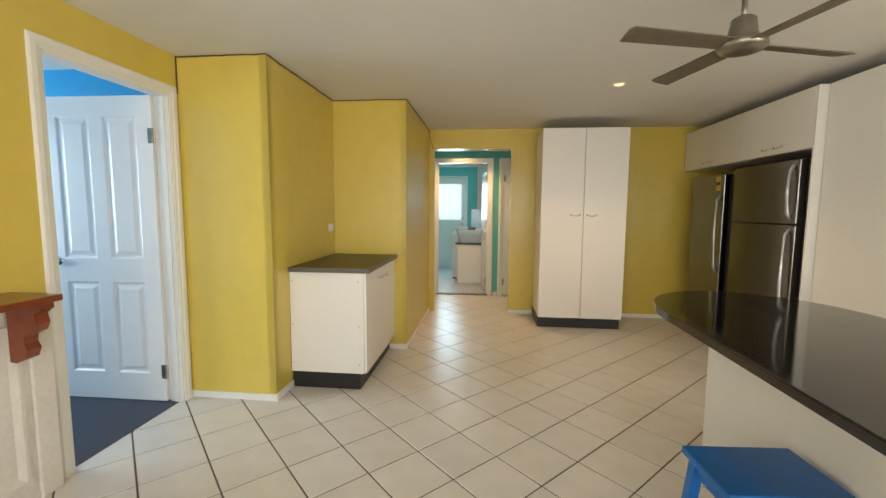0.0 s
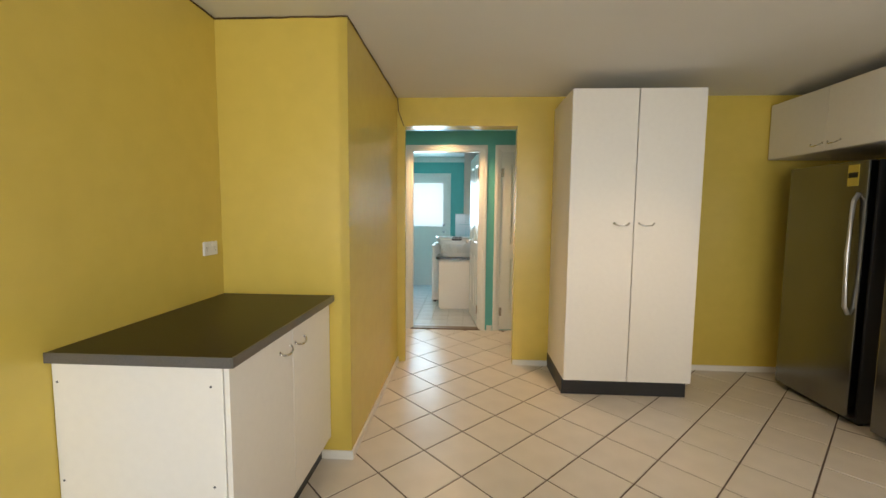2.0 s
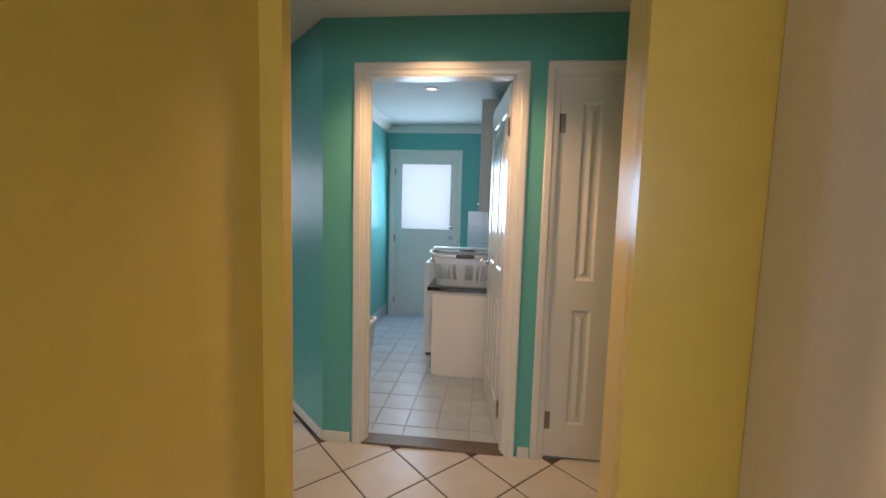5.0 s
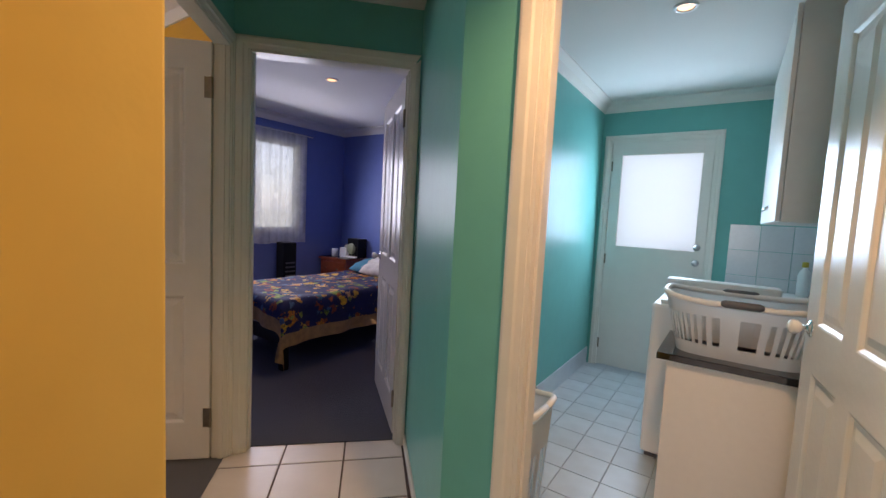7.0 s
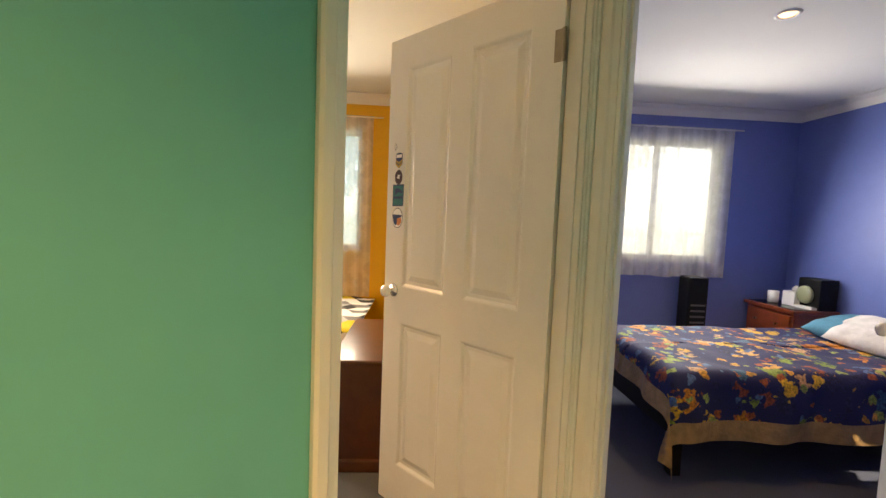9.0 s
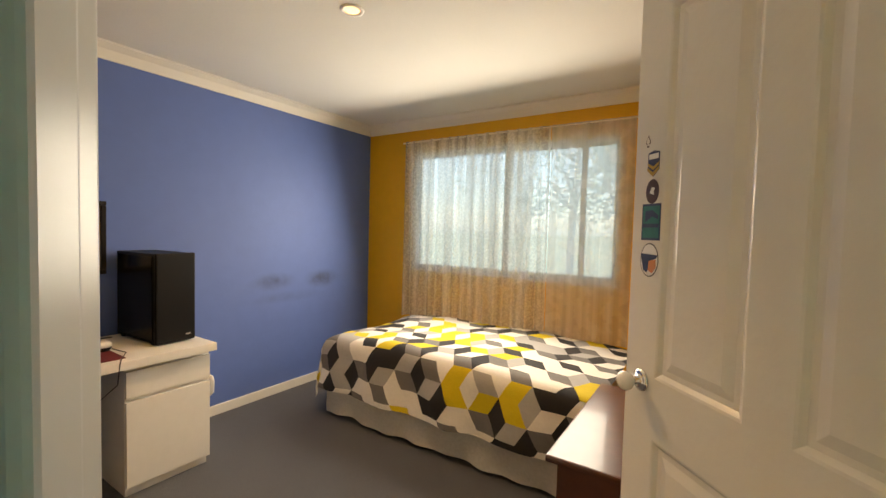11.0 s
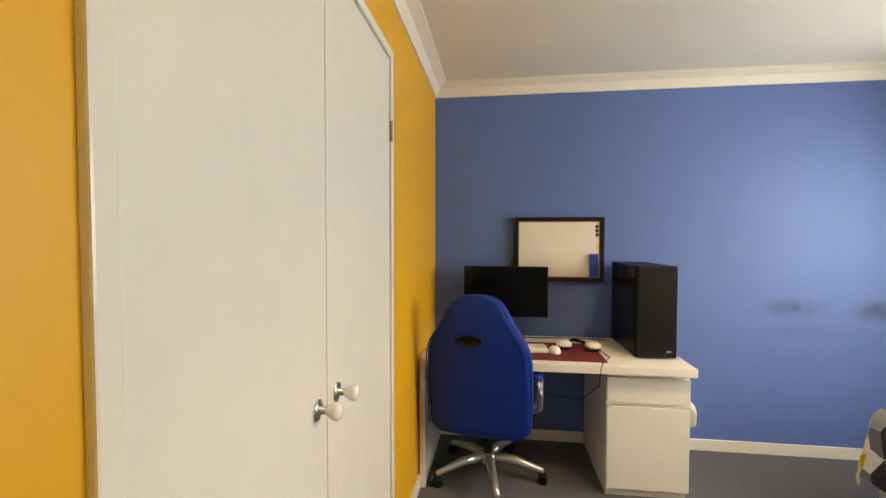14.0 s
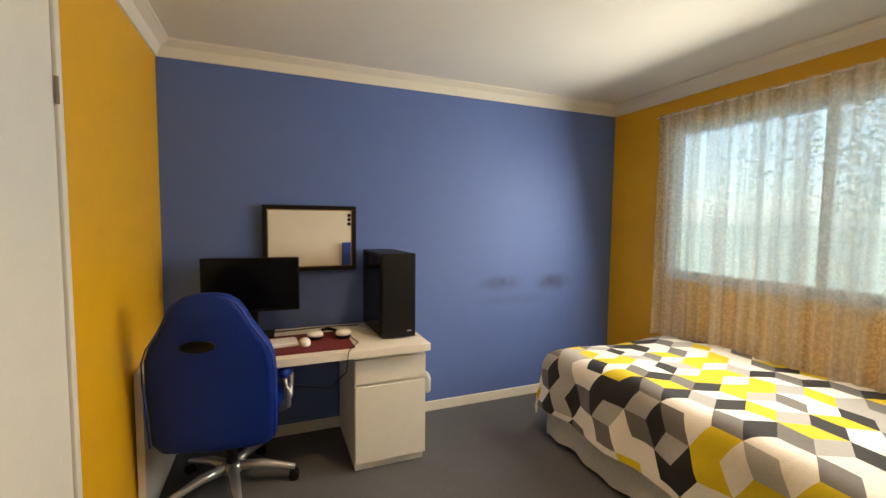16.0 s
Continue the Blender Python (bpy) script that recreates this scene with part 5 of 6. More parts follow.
def gaming_chair():
    root = thing("desk_chair", Matrix.Translation((-1.96, 3.22, 0.004)) @ Matrix.Rotation(radians(-9), 4, 'Z'), "royal blue leatherette gaming chair pushed to the desk", "chair")
    bm = bmesh.new()
    loft(bm, [(0, 0.0, 0.40, 0.20, 0.20), (0, 0, 0.41, 0.245, 0.235), (0, 0, 0.47, 0.26, 0.25), (0, 0, 0.50, 0.245, 0.235), (0, 0, 0.51, 0.2, 0.19)])
    part("seat", bm, M_CHAIR, root, "", True)
    bm = bmesh.new()
    secs = [(0.345, 0.17, 0.23), (0.36, 0.235, 0.235), (0.40, 0.265, 0.24), (0.55, 0.272, 0.25), (0.70, 0.274, 0.27), (0.80, 0.268, 0.285), (0.86, 0.246, 0.293), (0.91, 0.212, 0.30),
            (0.97, 0.176, 0.31), (1.02, 0.152, 0.32), (1.06, 0.126, 0.325), (1.085, 0.09, 0.33), (1.092, 0.05, 0.33)]
    loft(bm, [(0, y, z, a, 0.055 if 0.355 < z < 1.05 else 0.035) for z, a, y in secs], power=3.2)
    part("backrest", bm, M_CHAIR, root, "tall shaped blue backrest", True)
    for s in (-1, 1):
        bm = bmesh.new()
        pts = [Vector((s * (a - 0.006), y + 0.050, z)) for z, a, y in secs[2:-2]]
        tube(bm, pts, 0.0035, 6)
        part("piping", bm, M_CHAIR, root, "", True)
    bm = bmesh.new()
    q = Matrix.Translation((0.035, 0.352, 0.865)) @ Matrix.Rotation(-math.pi / 2, 4, 'X')
    lathe(bm, [(1.0, 0), (1.0, 0.012), (0.86, 0.014), (0.80, 0.004)], 24, q @ Matrix.Diagonal((0.072, 0.026, 1, 1)))
    part("strap_opening", bm, M_BLACKPL, root, "black oval opening in the backrest", True)
    for s in (-1, 1):
        arm = bmesh.new()
        loft(arm, [(s * 0.285, 0.03, 0.625, 0.03, 0.12), (s * 0.285, 0.03, 0.635, 0.038, 0.135), (s * 0.285, 0.03, 0.655, 0.036, 0.13), (s * 0.285, 0.03, 0.662, 0.02, 0.11)])
        pad = part("armrest", arm, M_CHAIR, root, "blue padded armrest", True)
        bm = bmesh.new()
        tube(bm, [(s * 0.285, 0.12, 0.625), (s * 0.30, 0.145, 0.55), (s * 0.295, 0.09, 0.46), (s * 0.25, 0.02, 0.41), (s * 0.295, -0.03, 0.47), (s * 0.295, -0.06, 0.56), (s * 0.285, -0.05, 0.625)], 0.017, 8)
        part("arm_bracket", bm, M_SILVER, pad, "silver arm bracket", True)
    bm = bmesh.new()
    lathe(bm, [(0.028, 0.10), (0.028, 0.27), (0.018, 0.27), (0.018, 0.40)], 16)
    part("gas_lift", bm, M_BLACKPL, root, "", True)
    bx("mechanism", (-0.10, 0.10), (-0.09, 0.12), (0.36, 0.402), M_BLACKPL, root, 0.008)
    bm = bmesh.new()
    lathe(bm, [(0.035, 0.085), (0.05, 0.09), (0.05, 0.13), (0.035, 0.14)], 20)
    part("hub", bm, M_SILVER, root, "", True)
    for k in range(5):
        a = radians(181 - 72 * k)
        d = Vector((math.cos(a), math.sin(a), 0))
        bm = bmesh.new()
        tube(bm, [d * 0.04 + Vector((0, 0, 0.115)), d * 0.15 + Vector((0, 0, 0.112)), d * 0.26 + Vector((0, 0, 0.085)), d * 0.315 + Vector((0, 0, 0.07))], [0.026, 0.024, 0.018, 0.015], 8)
        sp = part("spoke", bm, M_SILVER, root, "silver star base leg", True)
        for off in (-0.016, 0.016):
            bm = bmesh.new()
            side = Vector((-d.y, d.x, 0))
            c = d * 0.31 + side * off + Vector((0, 0, 0.027))
            q = Matrix.Translation(c) @ side.to_track_quat('Z', 'Y').to_matrix().to_4x4()
            lathe(bm, [(0.018, -0.010), (0.027, -0.007), (0.027, 0.007), (0.018, 0.010)], 14, q)
            part("caster_wheel", bm, M_BLACKPL, sp, "black caster wheel", True)
    return root


gaming_chair()


# ---- yellow bedroom: bed ----
BX0, BX1, BY0, BY1, BZ = -3.83, -4.93, 3.33, 5.23, 0.585


def cloth_edge(d, r):
    """Distance inward from an edge (negative: hanging) to (inward offset, drop), round over the edge."""
    q = r * math.pi / 2
    if d > q / 2:
        return d - q / 2 + r, 0.0
    if d < -q / 2:
        return 0.0, r + (-d - q / 2)
    a = (q / 2 - d) / r
    return r - r * math.sin(a), r - r * math.cos(a)


def drape(u, v):
    ix, dx = cloth_edge(u, 0.09)
    iy, dy = cloth_edge(v, 0.09)
    drop = max(dx, dy) + 0.25 * min(dx, dy)
    hang = min(1.0, drop / 0.2)
    n1 = noise.noise(Vector((u * 2.3, v * 2.3, 0.3)))
    n2 = noise.noise(Vector((u * 7, v * 7, 4.0)))
    lift = (0.022 * n1 + 0.006 * n2) * (1 - hang) + 0.03 * math.sin(min(1, max(0, v) / 1.9) * math.pi) * (1 - hang)
    wave = hang * (0.022 * math.sin(v * 13 + 2 * n1) if dx > dy else 0.022 * math.sin(u * 13 + 2 * n1)) + 0.03 * hang * drop / 0.3
    x = BX0 - ix + (wave if dx >= dy else 0) + (0.02 * n2 * hang)
    y = BY0 + iy - (wave if dy >= dx else 0)
    return (x, y, max(0.05, BZ - drop * 0.96 + lift))


def bed_yellow():
    root = thing("bed", Matrix.Identity(4), "made double bed with geometric yellow, grey and charcoal duvet", "bed")
    bx("base", (BX1, BX0 - 0.03), (BY0 + 0.06, BY1), (0.06, 0.30), M_VALANCE, root, 0.01)
    for x in (BX1 + 0.08, BX0 - 0.10):
        for y in (BY0 + 0.16, BY1 - 0.1):
            bx("foot", (x - 0.025, x + 0.025), (y - 0.025, y + 0.025), (0.0, 0.062), M_BLACKPL, root, 0.004)
    bx("mattress", (BX1, BX0 - 0.02), (BY0 + 0.04, BY1), (0.302, 0.53), M_SHEET, root, 0.03)
    # valance with soft pleats
    bm = bmesh.new()
    path = [(BX0 - 0.03 + 0.01, BY1 - 0.005 - i * (BY1 - BY0 - 0.06) / 90, 0) for i in range(91)] + [(BX0 - 0.02 - i * (BX0 - BX1 - 0.03) / 60, BY0 + 0.05, 1) for i in range(1, 61)]
    rows_ = 6
    grid = []
    for i, (x, y, sd) in enumerate(path):
        col = []
        for k in range(rows_):
            f_ = k / (rows_ - 1)
            o = (0.012 * math.sin(i * 0.55) + 0.01 * noise.noise(Vector((i * 0.11, k * 0.7, 2)))) * f_ + 0.02 * f_
            col.append(bm.verts.new((x + (o if sd == 0 else 0), y - (o if sd == 1 else 0), 0.31 - f_ * (0.275 + 0.02 * noise.noise(Vector((i * 0.07, 0, 5)))))))
        grid.append(col)
    for a, b in zip(grid, grid[1:]):
        for k in range(rows_ - 1):
            bm.faces.new((a[k], b[k], b[k + 1], a[k + 1]))
    ob = part("valance", bm, M_VALANCE, root, "pale grey gathered valance", True)
    # duvet made of rhombic patches
    E_, S3 = 0.125, math.sqrt(3)
    bm = bmesh.new()
    rnd = random.Random(7)
    sub = 4
    U0, U1, V0, V1 = -0.36, 1.16, -0.34, 1.98

    def patch(o, a, b, slot):
        g = [[None] * (sub + 1) for _ in range(sub + 1)]
        for i in range(sub + 1):
            for j in range(sub + 1):
                p = (o[0] + a[0] * i / sub + b[0] * j / sub, o[1] + a[1] * i / sub + b[1] * j / sub)
                p = (min(max(p[0], U0), U1), min(max(p[1], V0), V1))
                g[i][j] = bm.verts.new(drape(*p))
        for i in range(sub):
            for j in range(sub):
                f_ = bm.faces.new((g[i][j], g[i + 1][j], g[i + 1][j + 1], g[i][j + 1]))
                f_.material_index = slot
                f_.smooth = True

    for i in range(-16, 24):
        for j in range(-6, 22):
            # hexagon centres of the block pattern
            cx, cy = (i + (j % 2) * 0.5) * S3 * E_, j * 1.5 * E_
            if not (U0 - 0.2 < cx < U1 + 0.2 and V0 - 0.2 < cy < V1 + 0.2):
                continue
            up, l, r = (0, E_), (-S3 / 2 * E_, -E_ / 2), (S3 / 2 * E_, -E_ / 2)
            c = (cx, cy)
            for k, (a, b, choice) in enumerate(((l, up, (0, 0, 0, 4, 1)), (up, r, (2, 3, 1, 4, 2)), (r, l, (0, 1, 3, 0, 3)))):
                pu = [c[0], c[0] + a[0], c[0] + b[0], c[0] + a[0] + b[0]]
                pv = [c[1], c[1] + a[1], c[1] + b[1], c[1] + a[1] + b[1]]
                if max(pu) <= U0 or min(pu) >= U1 or max(pv) <= V0 or min(pv) >= V1:
                    continue
                patch(c, a, b, rnd.choice(choice))
    bmesh.ops.remove_doubles(bm, verts=bm.verts, dist=0.0008)
    bmesh.ops.dissolve_degenerate(bm, edges=bm.edges, dist=0.0005)
    part("duvet", bm, M_DUVET, root, "white, grey, charcoal and mustard block-pattern duvet")
    return root


bed_yellow()


def pillow(name, x, y, z, w, d, h, rot, mt, label):
    bm = bmesh.new()
    n, k = 16, 12
    for side in (1, -1):
        g = []
        for i in range(n + 1):
            row = []
            for j in range(k + 1):
                a, b = 2 * i / n - 1, 2 * j / k - 1
                puff = max(0.0, (1 - a ** 4) * (1 - b ** 4)) ** 0.6
                row.append(bm.verts.new((a * w / 2 * (1 - 0.05 * b * b), b * d / 2 * (1 - 0.05 * a * a), side * (h / 2 * puff + 0.008 * noise.noise(Vector((a * 3, b * 3, side)))))))
            g.append(row)
        for i in range(n):
            for j in range(k):
                bm.faces.new((g[i][j], g[i + 1][j], g[i + 1][j + 1], g[i][j + 1]))
    bmesh.ops.remove_doubles(bm, verts=bm.verts, dist=0.02)
    ob = part(name, bm, mt, None, "", True)
    ob.matrix_world = Matrix.Translation((x, y, z)) @ rot
    return tagged(ob, label, "pillow")


def chest():
    root = thing("timber_chest", Matrix.Translation((-3.17, 5.30, 0.004)), "low dark brown polished timber chest beside the bed", "chest")
    bx("body", (-0.84, -0.02), (0.02, 0.46), (0.06, 0.575), M_DARKWOOD, root, 0.004)
    bx("plinth", (-0.86, 0.0), (0.0, 0.48), (0.0, 0.062), M_DARKWOOD, root, 0.006)
    bx("lid", (-0.87, 0.015), (-0.015, 0.49), (0.575, 0.60), M_DARKWOOD, root, 0.008, "glossy brown top")
    return root


chest()


# ---- windows and curtains ----
def window(name, xw, y0, y1, z0, z1, mullions):
    root = tagged(new(name), "white aluminium sliding window with clear glass panes", "window", kind="structure")
    x0, x1 = xw - 0.085, xw - 0.045
    bx("window_frame", (x0, x1), (y0, y1), (z0, z0 + 0.04), M_ALU, root, 0.003)
    bx("window_frame", (x0, x1), (y0, y1), (z1 - 0.04, z1), M_ALU, root, 0.003)
    edges = [y0] + mullions + [y1]
    for i, y in enumerate(edges):
        w = 0.04
        c = y + w / 2 if i == 0 else y - w / 2 if i == len(edges) - 1 else y
        bx("window_frame", (x0, x1), (c - w / 2, c + w / 2), (z0 + 0.04, z1 - 0.04), M_ALU, root, 0.003)
    for a, b in zip(edges, edges[1:]):
        g = bx("pane", (x0 + 0.018, x0 + 0.022), (a + 0.02, b - 0.02), (z0 + 0.04, z1 - 0.04), M_GLASS, root, 0)
        g.visible_shadow = False
    bx("window_sill", (xw - 0.045, xw + 0.02), (y0 - 0.02, y1 + 0.02), (z0 - 0.02, z0 + 0.0), M_WHITE, root, 0.003)
    bx("reveal", (xw - 0.045, xw + 0.001), (y0 - 0.001, y0 + 0.012), (z0, z1), M_WHITE, root, 0)
    bx("reveal", (xw - 0.045, xw + 0.001), (y1 - 0.012, y1 + 0.001), (z0, z1), M_WHITE, root, 0)
    bx("reveal", (xw - 0.045, xw + 0.001), (y0, y1), (z1 - 0.012, z1 + 0.001), M_WHITE, root, 0)


window("window_1", XW, YWN0, YWN1, YWZ0, YWZ1, [4.26, 4.90])
window("window_2", XU, BWN0, BWN1, BWZ0, BWZ1, [7.84])


def curtain(name, xw, y0, y1, z0, z1, mt, label, folds, depth, seed):
    root = thing(name, Matrix.Translation((xw + 0.055, 0, 0)), label, "curtain")
    bm = bmesh.new()
    n, k = int((y1 - y0) * 130), 18
    g = []
    for i in range(n + 1):
        s = i / n
        row = []
        for j in range(k + 1):
            f_ = j / k
            ph = s * folds * 2 * math.pi + 1.6 * noise.noise(Vector((s * 5, seed, f_ * 0.6)))
            amp = depth * (0.55 + 0.45 * noise.noise(Vector((s * 9, seed + 3, 0)))) * (0.5 + 0.5 * f_)
            hem = 0.018 * noise.noise(Vector((s * 6, seed, 9))) * f_
            row.append(bm.verts.new((amp * math.sin(ph), y0 + (y1 - y0) * s + 0.006 * math.cos(ph), z1 - (z1 - z0 + hem) * f_)))
        g.append(row)
    for i in range(n):
        for j in range(k):
            bm.faces.new((g[i][j], g[i + 1][j], g[i + 1][j + 1], g[i][j + 1]))
    part("cloth", bm, mt, root, "", True)
    bm = bmesh.new()
    tube(bm, [(0, y0 - 0.02, z1 - 0.012), (0, y1 + 0.09, z1 - 0.012)], 0.006, 8)
    part("curtain_rod", bm, M_WHITE, root, "thin white curtain rod", True)
    return root


curtain("lace_curtain", XW, 3.245, 4.66, 0.57, 2.225, M_LACE, "white lace curtain hanging over the window", 15, 0.030, 1.0)
curtain("sheer_curtain", XW, 4.665, 5.265, 0.60, 2.225, M_SHEER, "thin white sheer curtain at the window", 5, 0.016, 5.0)
curtain("sheer_curtain", XU, 7.18, 8.47, 0.905, 2.235, M_SHEER_WHITE, "thin white sheer curtain over the blue bedroom window", 12, 0.02, 8.0)


# ---- blue bedroom ----
QX0, QX1, QY0, QY1, QZ = -3.12, -4.18, 7.06, 9.08, 0.575


def bed_blue():
    root = thing("bed", Matrix.Identity(4), "dark framed single bed with navy leaf-pattern quilt", "bed")
    bx("side_rail", (QX0 - 0.06, QX0 - 0.03), (QY0 + 0.05, QY1), (0.22, 0.34), M_FRAME, root, 0.004)
    bx("side_rail", (QX1 + 0.03, QX1 + 0.06), (QY0 + 0.05, QY1), (0.22, 0.34), M_FRAME, root, 0.004)
    bx("foot_rail", (QX1 + 0.03, QX0 - 0.03), (QY0 + 0.05, QY0 + 0.08), (0.22, 0.34), M_FRAME, root, 0.004)
    for x in (QX0 - 0.07, QX1 + 0.07):
        for y in (QY0 + 0.08, QY1 - 0.06):
            bx("leg", (x - 0.03, x + 0.03), (y - 0.03, y + 0.03), (0.0, 0.34), M_FRAME, root, 0.006)
    bx("mattress", (QX1 + 0.04, QX0 - 0.04), (QY0 + 0.05, QY1), (0.34, 0.525), M_SHEET, root, 0.03)
    bm = bmesh.new()
    nu, nv = 70, 100
    U0, U1, V0, V1 = -0.37, 1.30, -0.29, 1.72
    g = []
    for i in range(nu + 1):
        row = []
        for j in range(nv + 1):
            u = U0 + (U1 - U0) * i / nu
            vs = V0 + 0.20 * i / nu
            v = vs + (V1 - vs) * j / nv
            W = QX0 - QX1
            ix, dx = cloth_edge(u, 0.07) if u < W / 2 else cloth_edge(W - u, 0.07)
            iy, dy = cloth_edge(v, 0.07)
            drop = max(dx, dy) + 0.75 * min(dx, dy)
            hang = min(1, drop / 0.18)
            n1, n2 = noise.noise(Vector((u * 3, v * 3, 7))), noise.noise(Vector((u * 9, v * 9, 2)))
            wave = hang * (0.02 * math.sin((v if dx > dy else u) * 14 + 2 * n1) + 0.06 * drop)
            x = QX0 - ix + (wave if dx >= dy else 0) if u < W / 2 else QX1 + ix - (wave if dx >= dy else 0)
            y = QY0 + iy - (wave if dy > dx else 0)
            row.append(bm.verts.new((x, y, QZ - 0.9 * drop + (0.018 * n1 + 0.006 * n2) * (1 - hang) + 0.02 * (1 - hang))))
        g.append(row)
    band = 0.115
    for i in range(nu):
        for j in range(nv):
            f_ = bm.faces.new((g[i][j], g[i + 1][j], g[i + 1][j + 1], g[i][j + 1]))
            u, v = U0 + (U1 - U0) * (i + .5) / nu, V0 + (V1 - V0) * (j + .5) / nv
            f_.material_index = 1 if u < U0 + band or u > U1 - band or v < V0 + band else 0
    part("quilt", bm, [M_QUILT, M_GOLD], root, "navy quilt with autumn leaves and gold border", True)
    return root


bed_blue()
pillow("pillow", -3.68, 8.76, 0.68, 0.66, 0.40, 0.16, Matrix.Rotation(radians(12), 4, 'X'), M_TEALCL, "teal cotton pillow at the bed head")
pillow("pillow", -3.55, 8.68, 0.70, 0.52, 0.34, 0.13, Matrix.Rotation(radians(28), 4, 'X'), M_SHEET, "pale floral pillow leaning at the bed head")


def bedside():
    root = thing("bedside_table", Matrix.Translation((-4.42, 8.93, 0.005)), "reddish brown timber bedside chest with drawers", "bedside table")
    bx("body", (-0.30, 0.18), (-0.18, 0.17), (0.03, 0.68), M_REDWOOD, root, 0.004)
    bx("top", (-0.325, 0.205), (-0.205, 0.19), (0.68, 0.71), M_REDWOOD, root, 0.008)
    for z0, z1 in ((0.06, 0.25), (0.27, 0.46), (0.48, 0.66)):
        dr = bx("drawer", (-0.28, 0.16), (-0.198, -0.18), (z0, z1), M_REDWOOD, root, 0.005)
        for x in (-0.17, 0.05):
            bm = bmesh.new()
            lathe(bm, [(0.007, 0), (0.007, 0.012), (0.014, 0.018), (0.010, 0.025)], 12, Matrix.Translation((x, -0.198, (z0 + z1) / 2)) @ Matrix.Rotation(math.pi / 2, 4, 'X'))
            part("drawer_knob", bm, M_DARKWOOD, dr, "turned timber knob", True)
    bx("glass_top", (-0.30, 0.18), (-0.18, 0.17), (0.71, 0.714), M_GLOSSBL, root, 0.001, "dark glass sheet")
    for x in (-0.27, 0.15):
        for y in (-0.15, 0.14):
            bx("foot", (x - 0.025, x + 0.025), (y - 0.025, y + 0.025), (0, 0.03), M_REDWOOD, root, 0.003)
    return root


bedside()
BT = 0.7195


def tissue_box(x, y, w, d, h, label):
    root = thing("tissue_box", Matrix.Translation((x, y, BT)), label, "tissue box")
    bx("carton", (-w / 2, w / 2), (-d / 2, d / 2), (0, h), M_PLASTIC, root, 0.003)
    bm = bmesh.new()
    loft(bm, [(0, 0, h - 0.002, 0.03, 0.012), (0.006, 0, h + 0.025, 0.035, 0.02), (0.012, 0.004, h + 0.05, 0.02, 0.006)], 14)
    part("tissue", bm, M_SHEET, root, "", True)


tissue_box(-4.46, 8.95, 0.12, 0.12, 0.12, "white tissue box on the bedside chest")
bm = bmesh.new()
lathe(bm, [(0.035, 0), (0.04, 0.005), (0.042, 0.10), (0.038, 0.10), (0.034, 0.01)], 20, Matrix.Translation((-4.60, 8.88, BT)))
tagged(part("cup", bm, M_PLASTIC, None, "", True), "white cup on the bedside chest", "cup")


def clock_radio():
    root = thing("coffee_maker", Matrix.Translation((-4.33, 9.0, BT)), "black table appliance with pale round face on the bedside chest", "appliance")
    bx("case", (-0.10, 0.10), (-0.06, 0.10), (0, 0.25), M_BLACKPL, root, 0.012)
    bm = bmesh.new()
    lathe(bm, [(0.06, 0), (0.075, 0.01), (0.07, 0.03), (0.04, 0.04)], 24, Matrix.Translation((-0.01, -0.062, 0.115)) @ Matrix.Rotation(math.pi / 2, 4, 'X'))
    part("face", bm, mat("pale olive plastic", (0.28, 0.30, 0.18), 0.4), root, "pale round face", True)
    bx("base_tray", (-0.09, 0.09), (-0.11, -0.06), (0, 0.02), M_PLASTIC, root, 0.004)


clock_radio()


def tower_speaker():
    root = thing("tower_speaker", Matrix.Translation((-4.59, 8.13, 0.005)), "slim black tower fan standing under the window", "tower fan")
    bx("column", (-0.08, 0.08), (-0.085, 0.085), (0.03, 0.92), M_BLACKPL, root, 0.015)
    bx("base", (-0.12, 0.12), (-0.12, 0.12), (0.0, 0.03), M_BLACKPL, root, 0.01)
    for k in range(12):
        bx("grille_slat", (0.08, 0.084), (-0.065, 0.065), (0.12 + k * 0.05, 0.135 + k * 0.05), M_GREYPL, root, 0)


tower_speaker()


def wedge(m, label):
    bm = bmesh.new()
    pts = [(0, 0), (0.13, 0), (0.13, 0.035)]
    for y in (-0.02, 0.02):
        bm.faces.new([bm.verts.new((x, y, z)) for x, z in pts])
    bm.verts.ensure_lookup_table()
    for i in range(3):
        j = (i + 1) % 3
        bm.faces.new((bm.verts[i], bm.verts[j], bm.verts[3 + j], bm.verts[3 + i]))
    ob = part("door_wedge", bm, M_WEDGE)
    ob.matrix_world = m
    return tagged(ob, label, "door wedge", "wooden door wedges")


wedge(Matrix.Translation((-2.32, 7.34, 0.005)) @ Matrix.Rotation(radians(35), 4, 'Z'), "raw pine wedge under the blue bedroom door")
wedge(Matrix.Translation((-2.72, 5.45, 0.004)) @ Matrix.Rotation(radians(140), 4, 'Z'), "raw pine wedge under the open bedroom door")


